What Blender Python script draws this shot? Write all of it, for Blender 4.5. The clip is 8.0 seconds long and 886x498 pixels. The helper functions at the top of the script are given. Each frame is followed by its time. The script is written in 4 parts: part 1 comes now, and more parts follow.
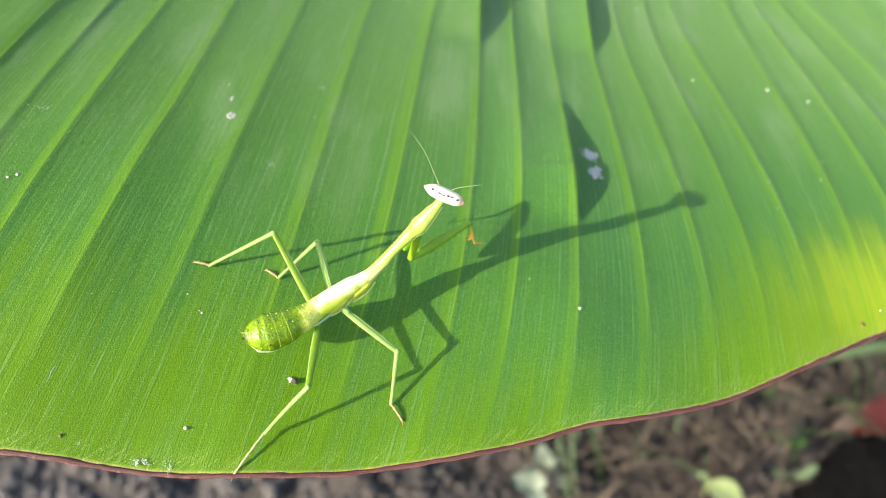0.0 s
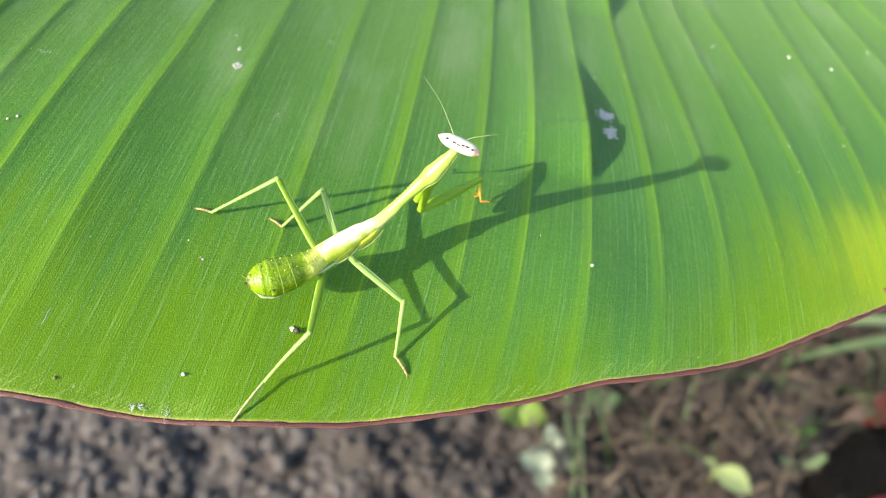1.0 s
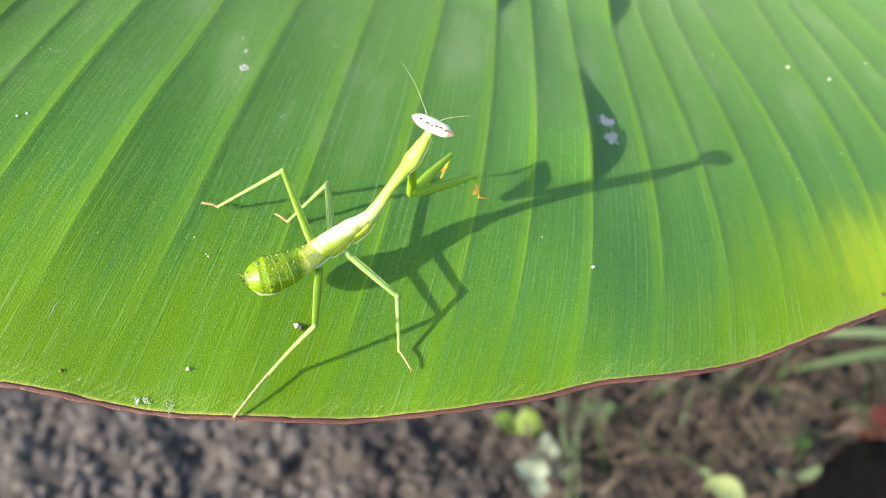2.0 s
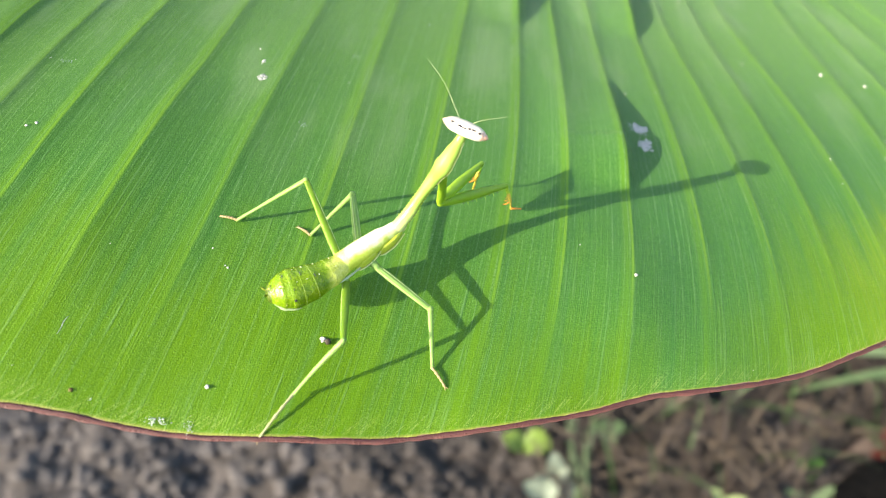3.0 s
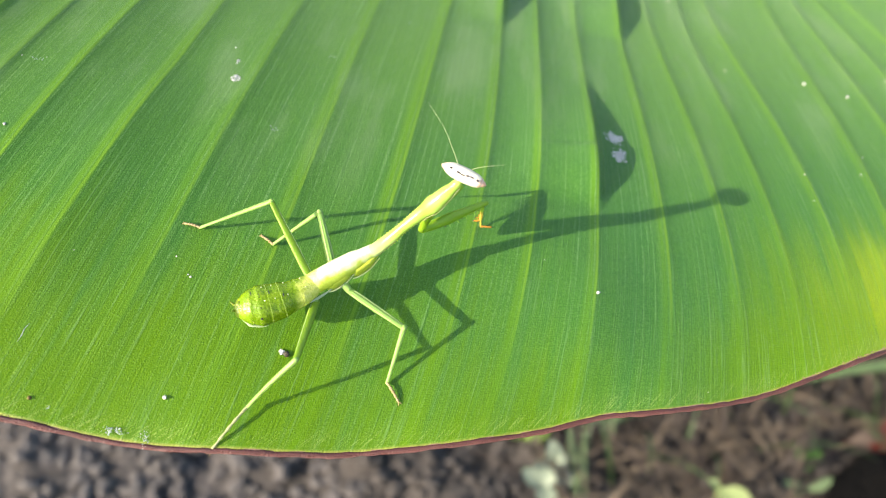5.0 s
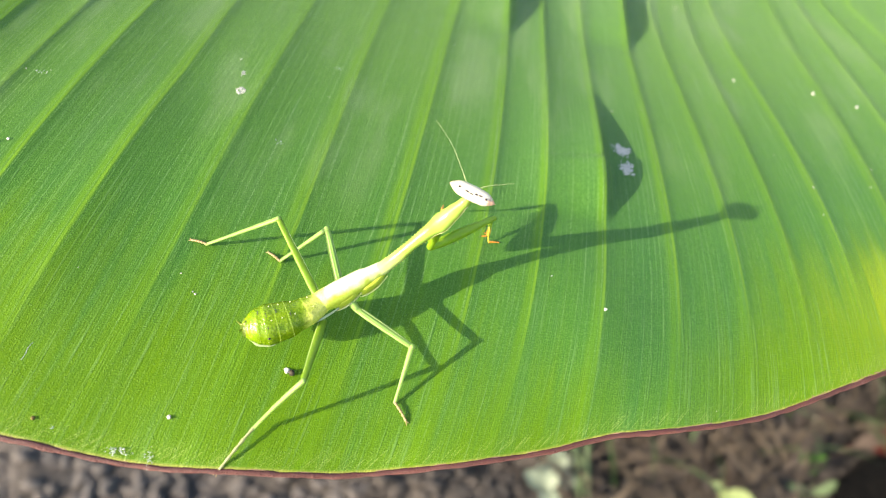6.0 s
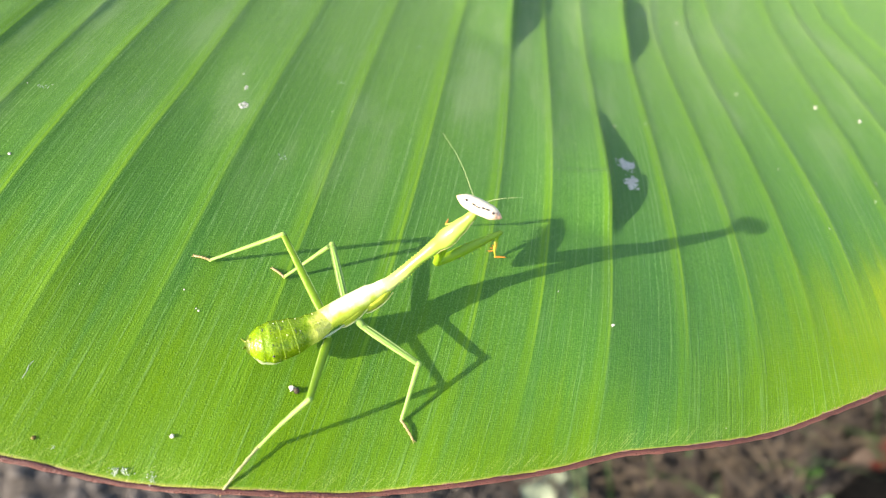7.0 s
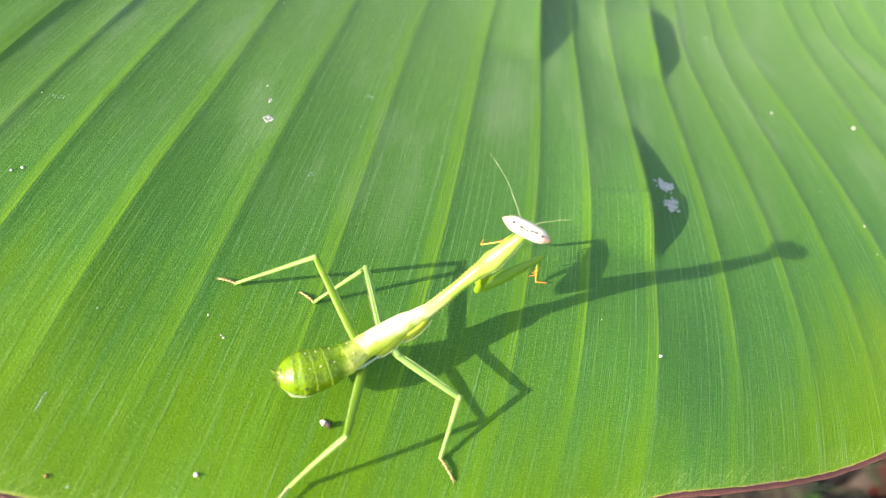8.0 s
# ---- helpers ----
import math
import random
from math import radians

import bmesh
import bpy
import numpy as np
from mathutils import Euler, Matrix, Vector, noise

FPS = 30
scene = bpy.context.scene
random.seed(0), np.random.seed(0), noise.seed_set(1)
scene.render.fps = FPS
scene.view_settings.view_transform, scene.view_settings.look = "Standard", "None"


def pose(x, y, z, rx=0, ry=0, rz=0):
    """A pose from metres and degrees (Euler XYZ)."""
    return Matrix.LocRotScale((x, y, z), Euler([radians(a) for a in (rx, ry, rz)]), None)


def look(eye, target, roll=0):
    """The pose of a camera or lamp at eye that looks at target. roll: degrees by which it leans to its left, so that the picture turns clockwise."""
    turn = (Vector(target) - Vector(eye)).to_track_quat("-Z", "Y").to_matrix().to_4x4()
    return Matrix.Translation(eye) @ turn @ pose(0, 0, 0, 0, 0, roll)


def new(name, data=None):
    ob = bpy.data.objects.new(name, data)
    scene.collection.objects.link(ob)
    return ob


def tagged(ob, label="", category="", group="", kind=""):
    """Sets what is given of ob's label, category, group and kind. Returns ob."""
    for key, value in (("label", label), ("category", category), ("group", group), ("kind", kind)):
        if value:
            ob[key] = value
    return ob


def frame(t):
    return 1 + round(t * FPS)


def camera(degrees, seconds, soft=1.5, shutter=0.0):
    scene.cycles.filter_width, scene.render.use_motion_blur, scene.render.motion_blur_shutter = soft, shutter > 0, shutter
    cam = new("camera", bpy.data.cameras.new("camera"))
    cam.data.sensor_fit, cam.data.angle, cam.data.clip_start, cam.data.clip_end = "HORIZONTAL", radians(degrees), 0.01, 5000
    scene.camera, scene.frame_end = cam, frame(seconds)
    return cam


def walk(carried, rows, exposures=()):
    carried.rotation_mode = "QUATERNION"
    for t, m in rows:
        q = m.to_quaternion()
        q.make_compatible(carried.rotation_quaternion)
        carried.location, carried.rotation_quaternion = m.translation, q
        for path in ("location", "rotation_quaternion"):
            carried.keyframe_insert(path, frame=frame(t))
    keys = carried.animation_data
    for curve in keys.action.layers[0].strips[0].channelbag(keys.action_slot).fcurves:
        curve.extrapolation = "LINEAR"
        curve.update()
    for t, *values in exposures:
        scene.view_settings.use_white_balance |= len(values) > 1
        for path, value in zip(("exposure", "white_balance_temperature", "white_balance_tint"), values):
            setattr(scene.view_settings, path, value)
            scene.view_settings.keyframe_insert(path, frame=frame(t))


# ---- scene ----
cam = camera(56.93, 8.0, soft=1.1)
PATH = [
    (0.0, 0, 0, 0.62, 40, -0, 0),
    (0.5, 5e-05, -0.00152, 0.61853, 38.696, -0.19, 1.283),
    (1.0, 0.00198, -2e-05, 0.61975, 38.502, -0.122, 2.001),
    (1.2, 0.00160, -0.00139, 0.62050, 38.504, -0.681, 2.179),
    (2.3, 0.00168, -0.00212, 0.62118, 39.547, -0.682, 2.665),
    (2.5, 0.00091, -0.00133, 0.62149, 39.914, -0.462, 2.914),
    (2.8, 0.00046, -0.00297, 0.61905, 40.466, -0.480, 2.800),
    (3.0, -0.00057, -0.00353, 0.61737, 40.611, -0.462, 2.721),
    (3.2, -0.00023, -0.00168, 0.61802, 40.574, -0.718, 2.893),
    (3.5, -0.00063, -0.00053, 0.61955, 40.035, -0.337, 3.074),
    (4.0, -0.00036, -0.00027, 0.62049, 39.941, -0.446, 2.861),
    (4.5, -1e-05, -0.00067, 0.61954, 39.936, -0.552, 2.903),
    (4.7, -0.00030, -0.00048, 0.61889, 39.546, -0.735, 3.152),
    (5.8, 0.00024, 0.00223, 0.61800, 39.251, -0.882, 3.554),
    (6.0, 0.00028, 0.002, 0.61802, 39.338, -0.728, 3.726),
    (6.2, -0.00086, 0.00045, 0.61656, 39.418, -0.608, 3.833),
    (6.5, -0.00041, -0.00168, 0.61655, 39.203, -0.798, 3.826),
    (6.8, 0.00143, -0.00100, 0.61814, 39.390, -0.837, 3.692),
    (7.0, 0.0016, 0.00018, 0.61968, 40.469, -0.816, 3.546),
    (7.2, -0.00068, 0.00036, 0.61877, 41.312, -0.786, 3.651),
    (7.5, -0.00146, 0.00148, 0.61841, 41.692, -1.346, 3.677),
    (8.0, -0.00062, 0.00136, 0.61866, 41.89, -1.379, 3.606),
]
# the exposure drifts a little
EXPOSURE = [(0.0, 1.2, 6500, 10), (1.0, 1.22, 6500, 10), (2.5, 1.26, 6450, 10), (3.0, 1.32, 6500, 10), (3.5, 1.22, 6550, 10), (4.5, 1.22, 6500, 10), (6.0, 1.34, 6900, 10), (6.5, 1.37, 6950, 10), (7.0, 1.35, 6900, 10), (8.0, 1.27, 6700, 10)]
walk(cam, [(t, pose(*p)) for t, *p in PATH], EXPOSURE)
# the wind rocks the leaf: pose of its root, at rest (0, 0.3, 0.5)
SWAY = [
    (0.0, 0, 0.3, 0.5, 0, -0, 0),
    (0.5, -0.00126, 0.29833, 0.50095, -1.108, -0.17, 0.713),
    (1.0, -0.00206, 0.30032, 0.50017, -1.379, -0.229, 0.726),
    (2.5, -0.00214, 0.29959, 0.49942, -2.462, -0.717, 1.221),
    (3.0, -0.00259, 0.29456, 0.49689, -3.5, -1.233, 1.65),
    (3.5, -0.0027, 0.29502, 0.49756, -3.058, -0.789, 1.085),
    (4.0, -0.00359, 0.29761, 0.49864, -2.394, -0.468, 0.56),
    (4.5, -0.00506, 0.29633, 0.49903, -2.306, -0.451, 0.731),
    (6.0, -0.00432, 0.29485, 0.49843, -2.039, -0.45, 0.88),
    (6.5, -0.00356, 0.29196, 0.49856, -2.478, -0.722, 1.149),
    (7.0, -0.00221, 0.29247, 0.50152, -1.923, -0.355, 1),
    (7.5, 0.00139, 0.29022, 0.50553, -1.631, -0.21, 0.932),
    (8.0, 0.00242, 0.28921, 0.50718, -1.489, -0.158, 0.885),
]
# ---- end of path ----
cam.data.dof.use_dof = True
cam.data.dof.focus_distance = 0.117
cam.data.dof.aperture_fstop = 19.0

# ---- light ----
SUN_AZ, SUN_EL = radians(210), radians(28.5)
TO_SUN = Vector((math.cos(SUN_AZ) * math.cos(SUN_EL), math.sin(SUN_AZ) * math.cos(SUN_EL), math.sin(SUN_EL)))
world = bpy.data.worlds.new("sky")
scene.world = world
world.use_nodes = True
sky = world.node_tree.nodes.new("ShaderNodeTexSky")
sky.sky_type, sky.sun_disc = "NISHITA", False
sky.sun_elevation, sky.sun_rotation = SUN_EL, math.pi / 2 - SUN_AZ + 2 * math.pi
sky.air_density, sky.dust_density = 1.0, 2.0
background = world.node_tree.nodes["Background"]
background.inputs[1].default_value = 0.15
world.node_tree.links.new(sky.outputs[0], background.inputs[0])
sun_data = bpy.data.lights.new("sun", "SUN")
sun_data.energy, sun_data.angle, sun_data.color = 4.3, radians(0.6), (1.0, 0.92, 0.80)
sun = new("sun", sun_data)
sun.matrix_world = look(TO_SUN * 20, (0, 0, 0))


# ---- materials ----
class Nodes:
    """Short forms for building a node material."""

    def __init__(self, name, rough=0.5):
        self.mat = bpy.data.materials.new(name)
        self.mat.use_nodes = True
        self.tree = self.mat.node_tree
        self.bsdf = self.tree.nodes["Principled BSDF"]
        self.bsdf.inputs["Roughness"].default_value = rough
        self.out = self.tree.nodes["Material Output"]

    def node(self, kind, **inputs):
        n = self.tree.nodes.new(kind)
        for key, value in inputs.items():
            self.set(n.inputs[key.replace("_", " ")], value)
        return n

    def set(self, socket, value):
        if isinstance(value, bpy.types.NodeSocket):
            self.tree.links.new(value, socket)
        else:
            socket.default_value = value

    def math(self, op, a, b=0.0, c=0.0, clamp=False):
        n = self.tree.nodes.new("ShaderNodeMath")
        n.operation, n.use_clamp = op, clamp
        for i, v in enumerate((a, b, c)):
            self.set(n.inputs[i], v)
        return n.outputs[0]

    def noise(self, vector, scale, detail=3.0, rough=0.5):
        n = self.node("ShaderNodeTexNoise", Scale=scale, Detail=detail, Roughness=rough)
        if vector is not None:
            self.set(n.inputs["Vector"], vector)
        return n.outputs["Fac"]

    def ramp(self, fac, low, high):
        n = self.tree.nodes.new("ShaderNodeMapRange")
        n.interpolation_type = "SMOOTHSTEP"
        for i, v in enumerate((fac, low, high, 0.0, 1.0)):
            self.set(n.inputs[i], v)
        return n.outputs[0]

    def mix(self, fac, a, b):
        n = self.tree.nodes.new("ShaderNodeMix")
        n.data_type = "RGBA"
        self.set(n.inputs[0], fac)
        for s, v in ((n.inputs[6], a), (n.inputs[7], b)):
            self.set(s, (*v, 1) if isinstance(v, tuple) and len(v) == 3 else v)
        return n.outputs[2]

    def object_coords(self):
        return self.tree.nodes.new("ShaderNodeTexCoord").outputs["Object"]

    def bump(self, height, strength, distance):
        n = self.node("ShaderNodeBump", Height=height, Strength=strength, Distance=distance)
        self.set(self.bsdf.inputs["Normal"], n.outputs[0])

    def translucent(self, amount, color):
        t = self.node("ShaderNodeBsdfTranslucent")
        self.set(t.inputs[0], (*color, 1) if isinstance(color, tuple) else color)
        m = self.tree.nodes.new("ShaderNodeMixShader")
        m.inputs[0].default_value = amount
        self.tree.links.new(self.bsdf.outputs[0], m.inputs[1])
        self.tree.links.new(t.outputs[0], m.inputs[2])
        self.tree.links.new(m.outputs[0], self.out.inputs[0])


def plain(name, low, high, rough=0.5, scale=900.0, bump=0.15, glow=0.0, spots=None):
    """A surface that varies between two colours at two scales. spots: (colour, share) of fine dots."""
    m = Nodes(name, rough)
    c = m.object_coords()
    wide, fine = m.noise(c, scale * 0.25, 2), m.noise(c, scale * 2.2, 3)
    col = m.mix(m.math("ADD", m.math("MULTIPLY", wide, 0.65), m.math("MULTIPLY", fine, 0.35)), low, high)
    if spots:
        v = m.node("ShaderNodeTexVoronoi", Vector=c, Scale=scale * 1.3)
        col = m.mix(m.ramp(v.outputs["Distance"], spots[1], spots[1] * 0.4), col, spots[0])
    m.set(m.bsdf.inputs["Base Color"], col)
    m.bump(fine, bump, 0.4 / scale)
    if glow:
        m.translucent(glow, col)
    return m.mat


def blade_material():
    m = Nodes("leaf_green", 0.42)
    at = {}
    for key in ("rib", "lie", "rim"):
        n = m.tree.nodes.new("ShaderNodeAttribute")
        n.attribute_name = key
        at[key] = n.outputs["Fac"]
    c = m.object_coords()
    # distance to the next rib, in ribs
    off = m.math("ABSOLUTE", m.math("SUBTRACT", at["rib"], m.math("ROUND", at["rib"])))
    own = m.node("ShaderNodeTexWhiteNoise")
    own.noise_dimensions = "1D"
    m.set(own.inputs["W"], m.math("ROUND", at["rib"]))
    strips = m.tree.nodes.new("ShaderNodeCombineXYZ")
    m.set(strips.inputs[0], m.math("MULTIPLY", at["rib"], 20.0))
    m.set(strips.inputs[1], m.math("MULTIPLY", at["lie"], 26.0))
    threads = m.tree.nodes.new("ShaderNodeCombineXYZ")
    m.set(threads.inputs[0], m.math("MULTIPLY", at["rib"], 64.0))
    m.set(threads.inputs[1], m.math("MULTIPLY", at["lie"], 120.0))
    lanes = m.tree.nodes.new("ShaderNodeCombineXYZ")
    m.set(lanes.inputs[0], m.math("MULTIPLY", at["rib"], 5.0))
    m.set(lanes.inputs[1], m.math("MULTIPLY", at["lie"], 14.0))
    streak = m.noise(lanes.outputs[0], 1.0, 3, 0.6)
    broad = m.noise(strips.outputs[0], 1.0, 2, 0.55)
    fine = m.noise(threads.outputs[0], 1.0, 2, 0.6)
    long = m.tree.nodes.new("ShaderNodeCombineXYZ")
    m.set(long.inputs[0], m.math("MULTIPLY", at["rib"], 27.0))
    m.set(long.inputs[1], m.math("MULTIPLY", at["lie"], 9.0))
    hair = m.ramp(m.noise(long.outputs[0], 1.0, 0), 0.63, 0.69)
    cells = m.noise(c, 4600.0, 2, 0.75)
    grit = m.node("ShaderNodeTexVoronoi", Vector=c, Scale=1900.0).outputs["Distance"]
    cloud = m.noise(c, 34.0, 3, 0.5)
    # greens: dark blue-green tissue, stippled, with pale dashes along the veins
    col = m.mix(m.ramp(broad, 0.25, 0.75), (0.068, 0.196, 0.018), (0.084, 0.222, 0.022))
    col = m.mix(m.math("MULTIPLY", m.ramp(cells, 0.47, 0.58), 0.52), col, (0.026, 0.108, 0.010))
    col = m.mix(m.math("MULTIPLY", m.ramp(cells, 0.46, 0.36), 0.48), col, (0.165, 0.330, 0.060))
    col = m.mix(m.math("MULTIPLY", m.ramp(cloud, 0.40, 0.62), 0.32), col, (0.050, 0.164, 0.026))
    col = m.mix(m.math("MULTIPLY", m.ramp(streak, 0.45, 0.7), 0.34), col, (0.044, 0.154, 0.030))
    # paler away from the margin, painted in for the sky's sheen there
    col = m.mix(m.math("MULTIPLY", m.ramp(at["rim"], 0.030, 0.100), 0.65), col, m.mix(m.ramp(cells, 0.35, 0.6), (0.184, 0.334, 0.048), (0.112, 0.238, 0.034)))
    # shade of the slope behind a rib painted in: a darker, bluer panel
    panel_shade = m.math("MULTIPLY", m.ramp(at["rib"], 8.90, 9.45), m.ramp(at["rib"], 11.6, 9.8))
    panel_shade = m.math("MULTIPLY", panel_shade, m.ramp(at["rim"], 0.060, 0.030))
    col = m.mix(m.math("MULTIPLY", panel_shade, 0.24), col, m.mix(m.ramp(cells, 0.40, 0.58), (0.060, 0.200, 0.050), (0.022, 0.110, 0.030)))
    # shading of the blade's middle painted in as a darker green
    middle_shade = m.math("MULTIPLY", m.math("MULTIPLY", m.ramp(at["rib"], 5.6, 7.4), m.ramp(at["rib"], 11.0, 9.2)), m.ramp(at["rim"], 0.025, 0.06))
    col = m.mix(m.math("MULTIPLY", middle_shade, 0.34), col, m.mix(m.ramp(cells, 0.40, 0.58), (0.062, 0.190, 0.046), (0.030, 0.125, 0.030)))
    # yellower tissue towards the margin, in streaks along the ribs, yellowest at one end
    edge = m.math("ADD", at["rim"], m.math("MULTIPLY", m.math("SUBTRACT", cloud, 0.5), 0.040))
    edge = m.math("ADD", edge, m.math("MULTIPLY", m.math("SUBTRACT", streak, 0.5), 0.045))
    edge = m.math("MULTIPLY_ADD", m.math("MULTIPLY", m.ramp(at["rib"], 5.0, 7.6), m.ramp(at["rib"], 11.5, 9.5)), 0.011, edge)
    fresh = m.mix(m.ramp(cells, 0.35, 0.62), (0.128, 0.250, 0.000), (0.086, 0.194, 0.000))
    col = m.mix(m.math("MULTIPLY", m.ramp(edge, 0.038, 0.003), m.math("MULTIPLY_ADD", panel_shade, -0.6, 0.97)), col, fresh)
    where = m.tree.nodes.new("ShaderNodeSeparateXYZ")
    m.set(where.inputs[0], c)
    sick = m.math("MULTIPLY", m.ramp(m.math("ADD", where.outputs[0], m.math("MULTIPLY", cloud, 0.02)), 0.060, 0.096), m.ramp(edge, 0.034, 0.004))
    col = m.mix(m.math("MULTIPLY", sick, 0.92), col, m.mix(m.ramp(broad, 0.3, 0.7), (0.24, 0.40, 0.004), (0.40, 0.48, 0.004)))
    # ribs: a soft yellow-green band with a fine line, each of its own strength
    # the band sits off the rib, painting in its sunlit flank
    lit_flank = m.math("ABSOLUTE", m.math("ADD", m.math("SUBTRACT", at["rib"], m.math("ROUND", at["rib"])), 0.075))
    strong = m.math("MULTIPLY_ADD", own.outputs[0], 0.45, 0.55)
    col = m.mix(m.math("MULTIPLY", m.math("MULTIPLY", m.ramp(lit_flank, 0.10, 0.0), m.math("MULTIPLY_ADD", m.ramp(at["rim"], 0.01, 0.05), 0.38, 0.32)), strong), col, (0.135, 0.290, 0.003))
    line = m.math("MULTIPLY", m.ramp(off, 0.030, 0.008), m.math("MULTIPLY", strong, 0.9))
    line = m.math("MULTIPLY", line, m.ramp(at["rim"], 0.004, 0.03))
    col = m.mix(line, col, (0.20, 0.38, 0.02))
    # fine broken threads
    col = m.mix(m.math("MULTIPLY", m.ramp(fine, 0.56, 0.70), m.math("MULTIPLY_ADD", m.ramp(streak, 0.3, 0.7), 0.22, 0.06)), col, (0.185, 0.340, 0.110))
    col = m.mix(m.math("MULTIPLY", hair, m.math("MULTIPLY", m.ramp(fine, 0.45, 0.62), 0.30)), col, (0.22, 0.38, 0.12))
    # parallel veins: thin dotted lines, each of its own strength
    vein = m.math("ADD", m.math("MULTIPLY", at["rib"], 12.0), m.math("MULTIPLY", broad, 0.9))
    lane = m.math("ROUND", vein)
    own_lane = m.node("ShaderNodeTexWhiteNoise")
    own_lane.noise_dimensions = "1D"
    m.set(own_lane.inputs["W"], lane)
    thin = m.ramp(m.math("ABSOLUTE", m.math("SUBTRACT", vein, lane)), 0.13, 0.03)
    dots = m.math("MULTIPLY", m.ramp(cells, 0.60, 0.44), m.ramp(fine, 0.30, 0.48))
    col = m.mix(m.math("MULTIPLY", m.math("MULTIPLY", m.math("MULTIPLY", thin, dots), m.math("MULTIPLY_ADD", m.ramp(at["rim"], 0.008, 0.04), 0.65, 0.35)), m.math("MULTIPLY_ADD", own_lane.outputs[0], 0.5, 0.08)), col, (0.28, 0.45, 0.16))
    # thin whitish wax bloom and the sky's sheen, painted in patches
    sheen_at = m.tree.nodes.new("ShaderNodeCombineXYZ")
    m.set(sheen_at.inputs[0], m.math("MULTIPLY", at["rib"], 1.3))
    m.set(sheen_at.inputs[1], m.math("MULTIPLY", at["lie"], 24.0))
    bloom_sheen = m.math("MULTIPLY", m.ramp(m.noise(sheen_at.outputs[0], 1.0, 3, 0.6), 0.48, 0.72), m.ramp(at["rim"], 0.03, 0.07))
    col = m.mix(m.math("MULTIPLY", bloom_sheen, 0.46), col, (0.23, 0.33, 0.135))
    col = m.mix(m.math("MULTIPLY", m.ramp(grit, 0.17, 0.05), 0.42), col, (0.26, 0.42, 0.14))
    # beaded pale threads that slant into the margin
    fray = m.tree.nodes.new("ShaderNodeCombineXYZ")
    m.set(fray.inputs[0], m.math("SUBTRACT", m.math("MULTIPLY", at["rib"], 96.0), m.math("MULTIPLY", at["rim"], 5600.0)))
    m.set(fray.inputs[1], m.math("MULTIPLY", at["rim"], 220.0))
    frayed = m.math("MULTIPLY", m.ramp(m.noise(fray.outputs[0], 1.0, 0), 0.57, 0.68), m.ramp(cells, 0.62, 0.44))
    col = m.mix(m.math("MULTIPLY", frayed, m.math("MULTIPLY", m.ramp(at["rim"], 0.0042, 0.0004), 0.46)), col, (0.50, 0.58, 0.16))
    col = m.mix(m.math("MULTIPLY", m.ramp(at["rim"], 0.0006, 0.0002), 0.6), col, m.mix(m.ramp(fine, 0.4, 0.6), (0.30, 0.26, 0.05), (0.56, 0.50, 0.12)))
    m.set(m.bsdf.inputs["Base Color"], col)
    m.set(m.bsdf.inputs["Roughness"], m.math("MULTIPLY_ADD", cells, 0.2, 0.30))
    height = m.math("ADD", m.math("MULTIPLY_ADD", hair, 0.15, m.math("MULTIPLY", fine, 0.7)), m.math("ADD", m.math("MULTIPLY", cells, 0.6), m.math("MULTIPLY", broad, 0.25)))
    height = m.math("MULTIPLY_ADD", m.ramp(grit, 0.30, 0.05), 0.35, height)
    m.bump(height, 0.5, 0.00030)
    m.bsdf.inputs["Sheen Weight"].default_value = 0.05
    m.bsdf.inputs["Specular IOR Level"].default_value = 0.24
    m.bsdf.inputs["Sheen Roughness"].default_value = 0.45
    m.bsdf.inputs["Sheen Tint"].default_value = (0.75, 1.0, 0.62, 1)
    m.translucent(0.16, m.mix(0.5, col, (0.25, 0.55, 0.02)))
    return m.mat


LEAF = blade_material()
RIM = plain("margin_red_brown", (0.045, 0.012, 0.010), (0.24, 0.095, 0.070), 0.45, 1300, 0.8)
RIM_LIP = plain("margin_lip", (0.18, 0.07, 0.05), (0.46, 0.28, 0.19), 0.5, 2200, 0.6)
RIM_DARK = plain("margin_groove", (0.018, 0.006, 0.006), (0.15, 0.045, 0.036), 0.55, 1500, 0.6)
MIDRIB = plain("midrib_green", (0.12, 0.28, 0.04), (0.22, 0.38, 0.07), 0.4, 120)
CRUST = plain("white_crust", (0.44, 0.40, 0.33), (0.84, 0.79, 0.70), 0.8, 2500, 0.6)
CRUST_GREY = plain("grey_crust", (0.30, 0.38, 0.28), (0.54, 0.58, 0.50), 0.85, 1500, 0.6)
DARK_SPECK = plain("dark_speck", (0.02, 0.016, 0.01), (0.08, 0.06, 0.03), 0.7, 2500)
BROWN_SPOT = plain("brown_spot", (0.10, 0.06, 0.015), (0.22, 0.16, 0.03), 0.6, 2500)

GREEN_LEG = plain("leg_green", (0.21, 0.38, 0.055), (0.36, 0.53, 0.13), 0.45, 1400, 0.25, 0.22)
GREEN_FEMUR = plain("femur_green", (0.175, 0.325, 0.010), (0.265, 0.43, 0.026), 0.45, 900, 0.25, 0.3)
LEG_RIDGE = plain("leg_ridge_pale", (0.38, 0.52, 0.14), (0.52, 0.63, 0.23), 0.4, 1800, 0.2)
LEG_GROOVE = plain("leg_groove_green", (0.16, 0.31, 0.045), (0.26, 0.43, 0.085), 0.5, 1800, 0.2)
GREEN_FORE = plain("foreleg_green", (0.26, 0.46, 0.012), (0.40, 0.60, 0.035), 0.4, 1100, 0.25, 0.3)
GREEN_BODY = plain("body_green", (0.48, 0.64, 0.05), (0.66, 0.76, 0.13), 0.26, 700, 0.2, 0.15)
GREEN_PALE = plain("thorax_pale_green", (0.66, 0.72, 0.06), (0.86, 0.88, 0.60), 0.22, 1300, 0.2, 0.08)
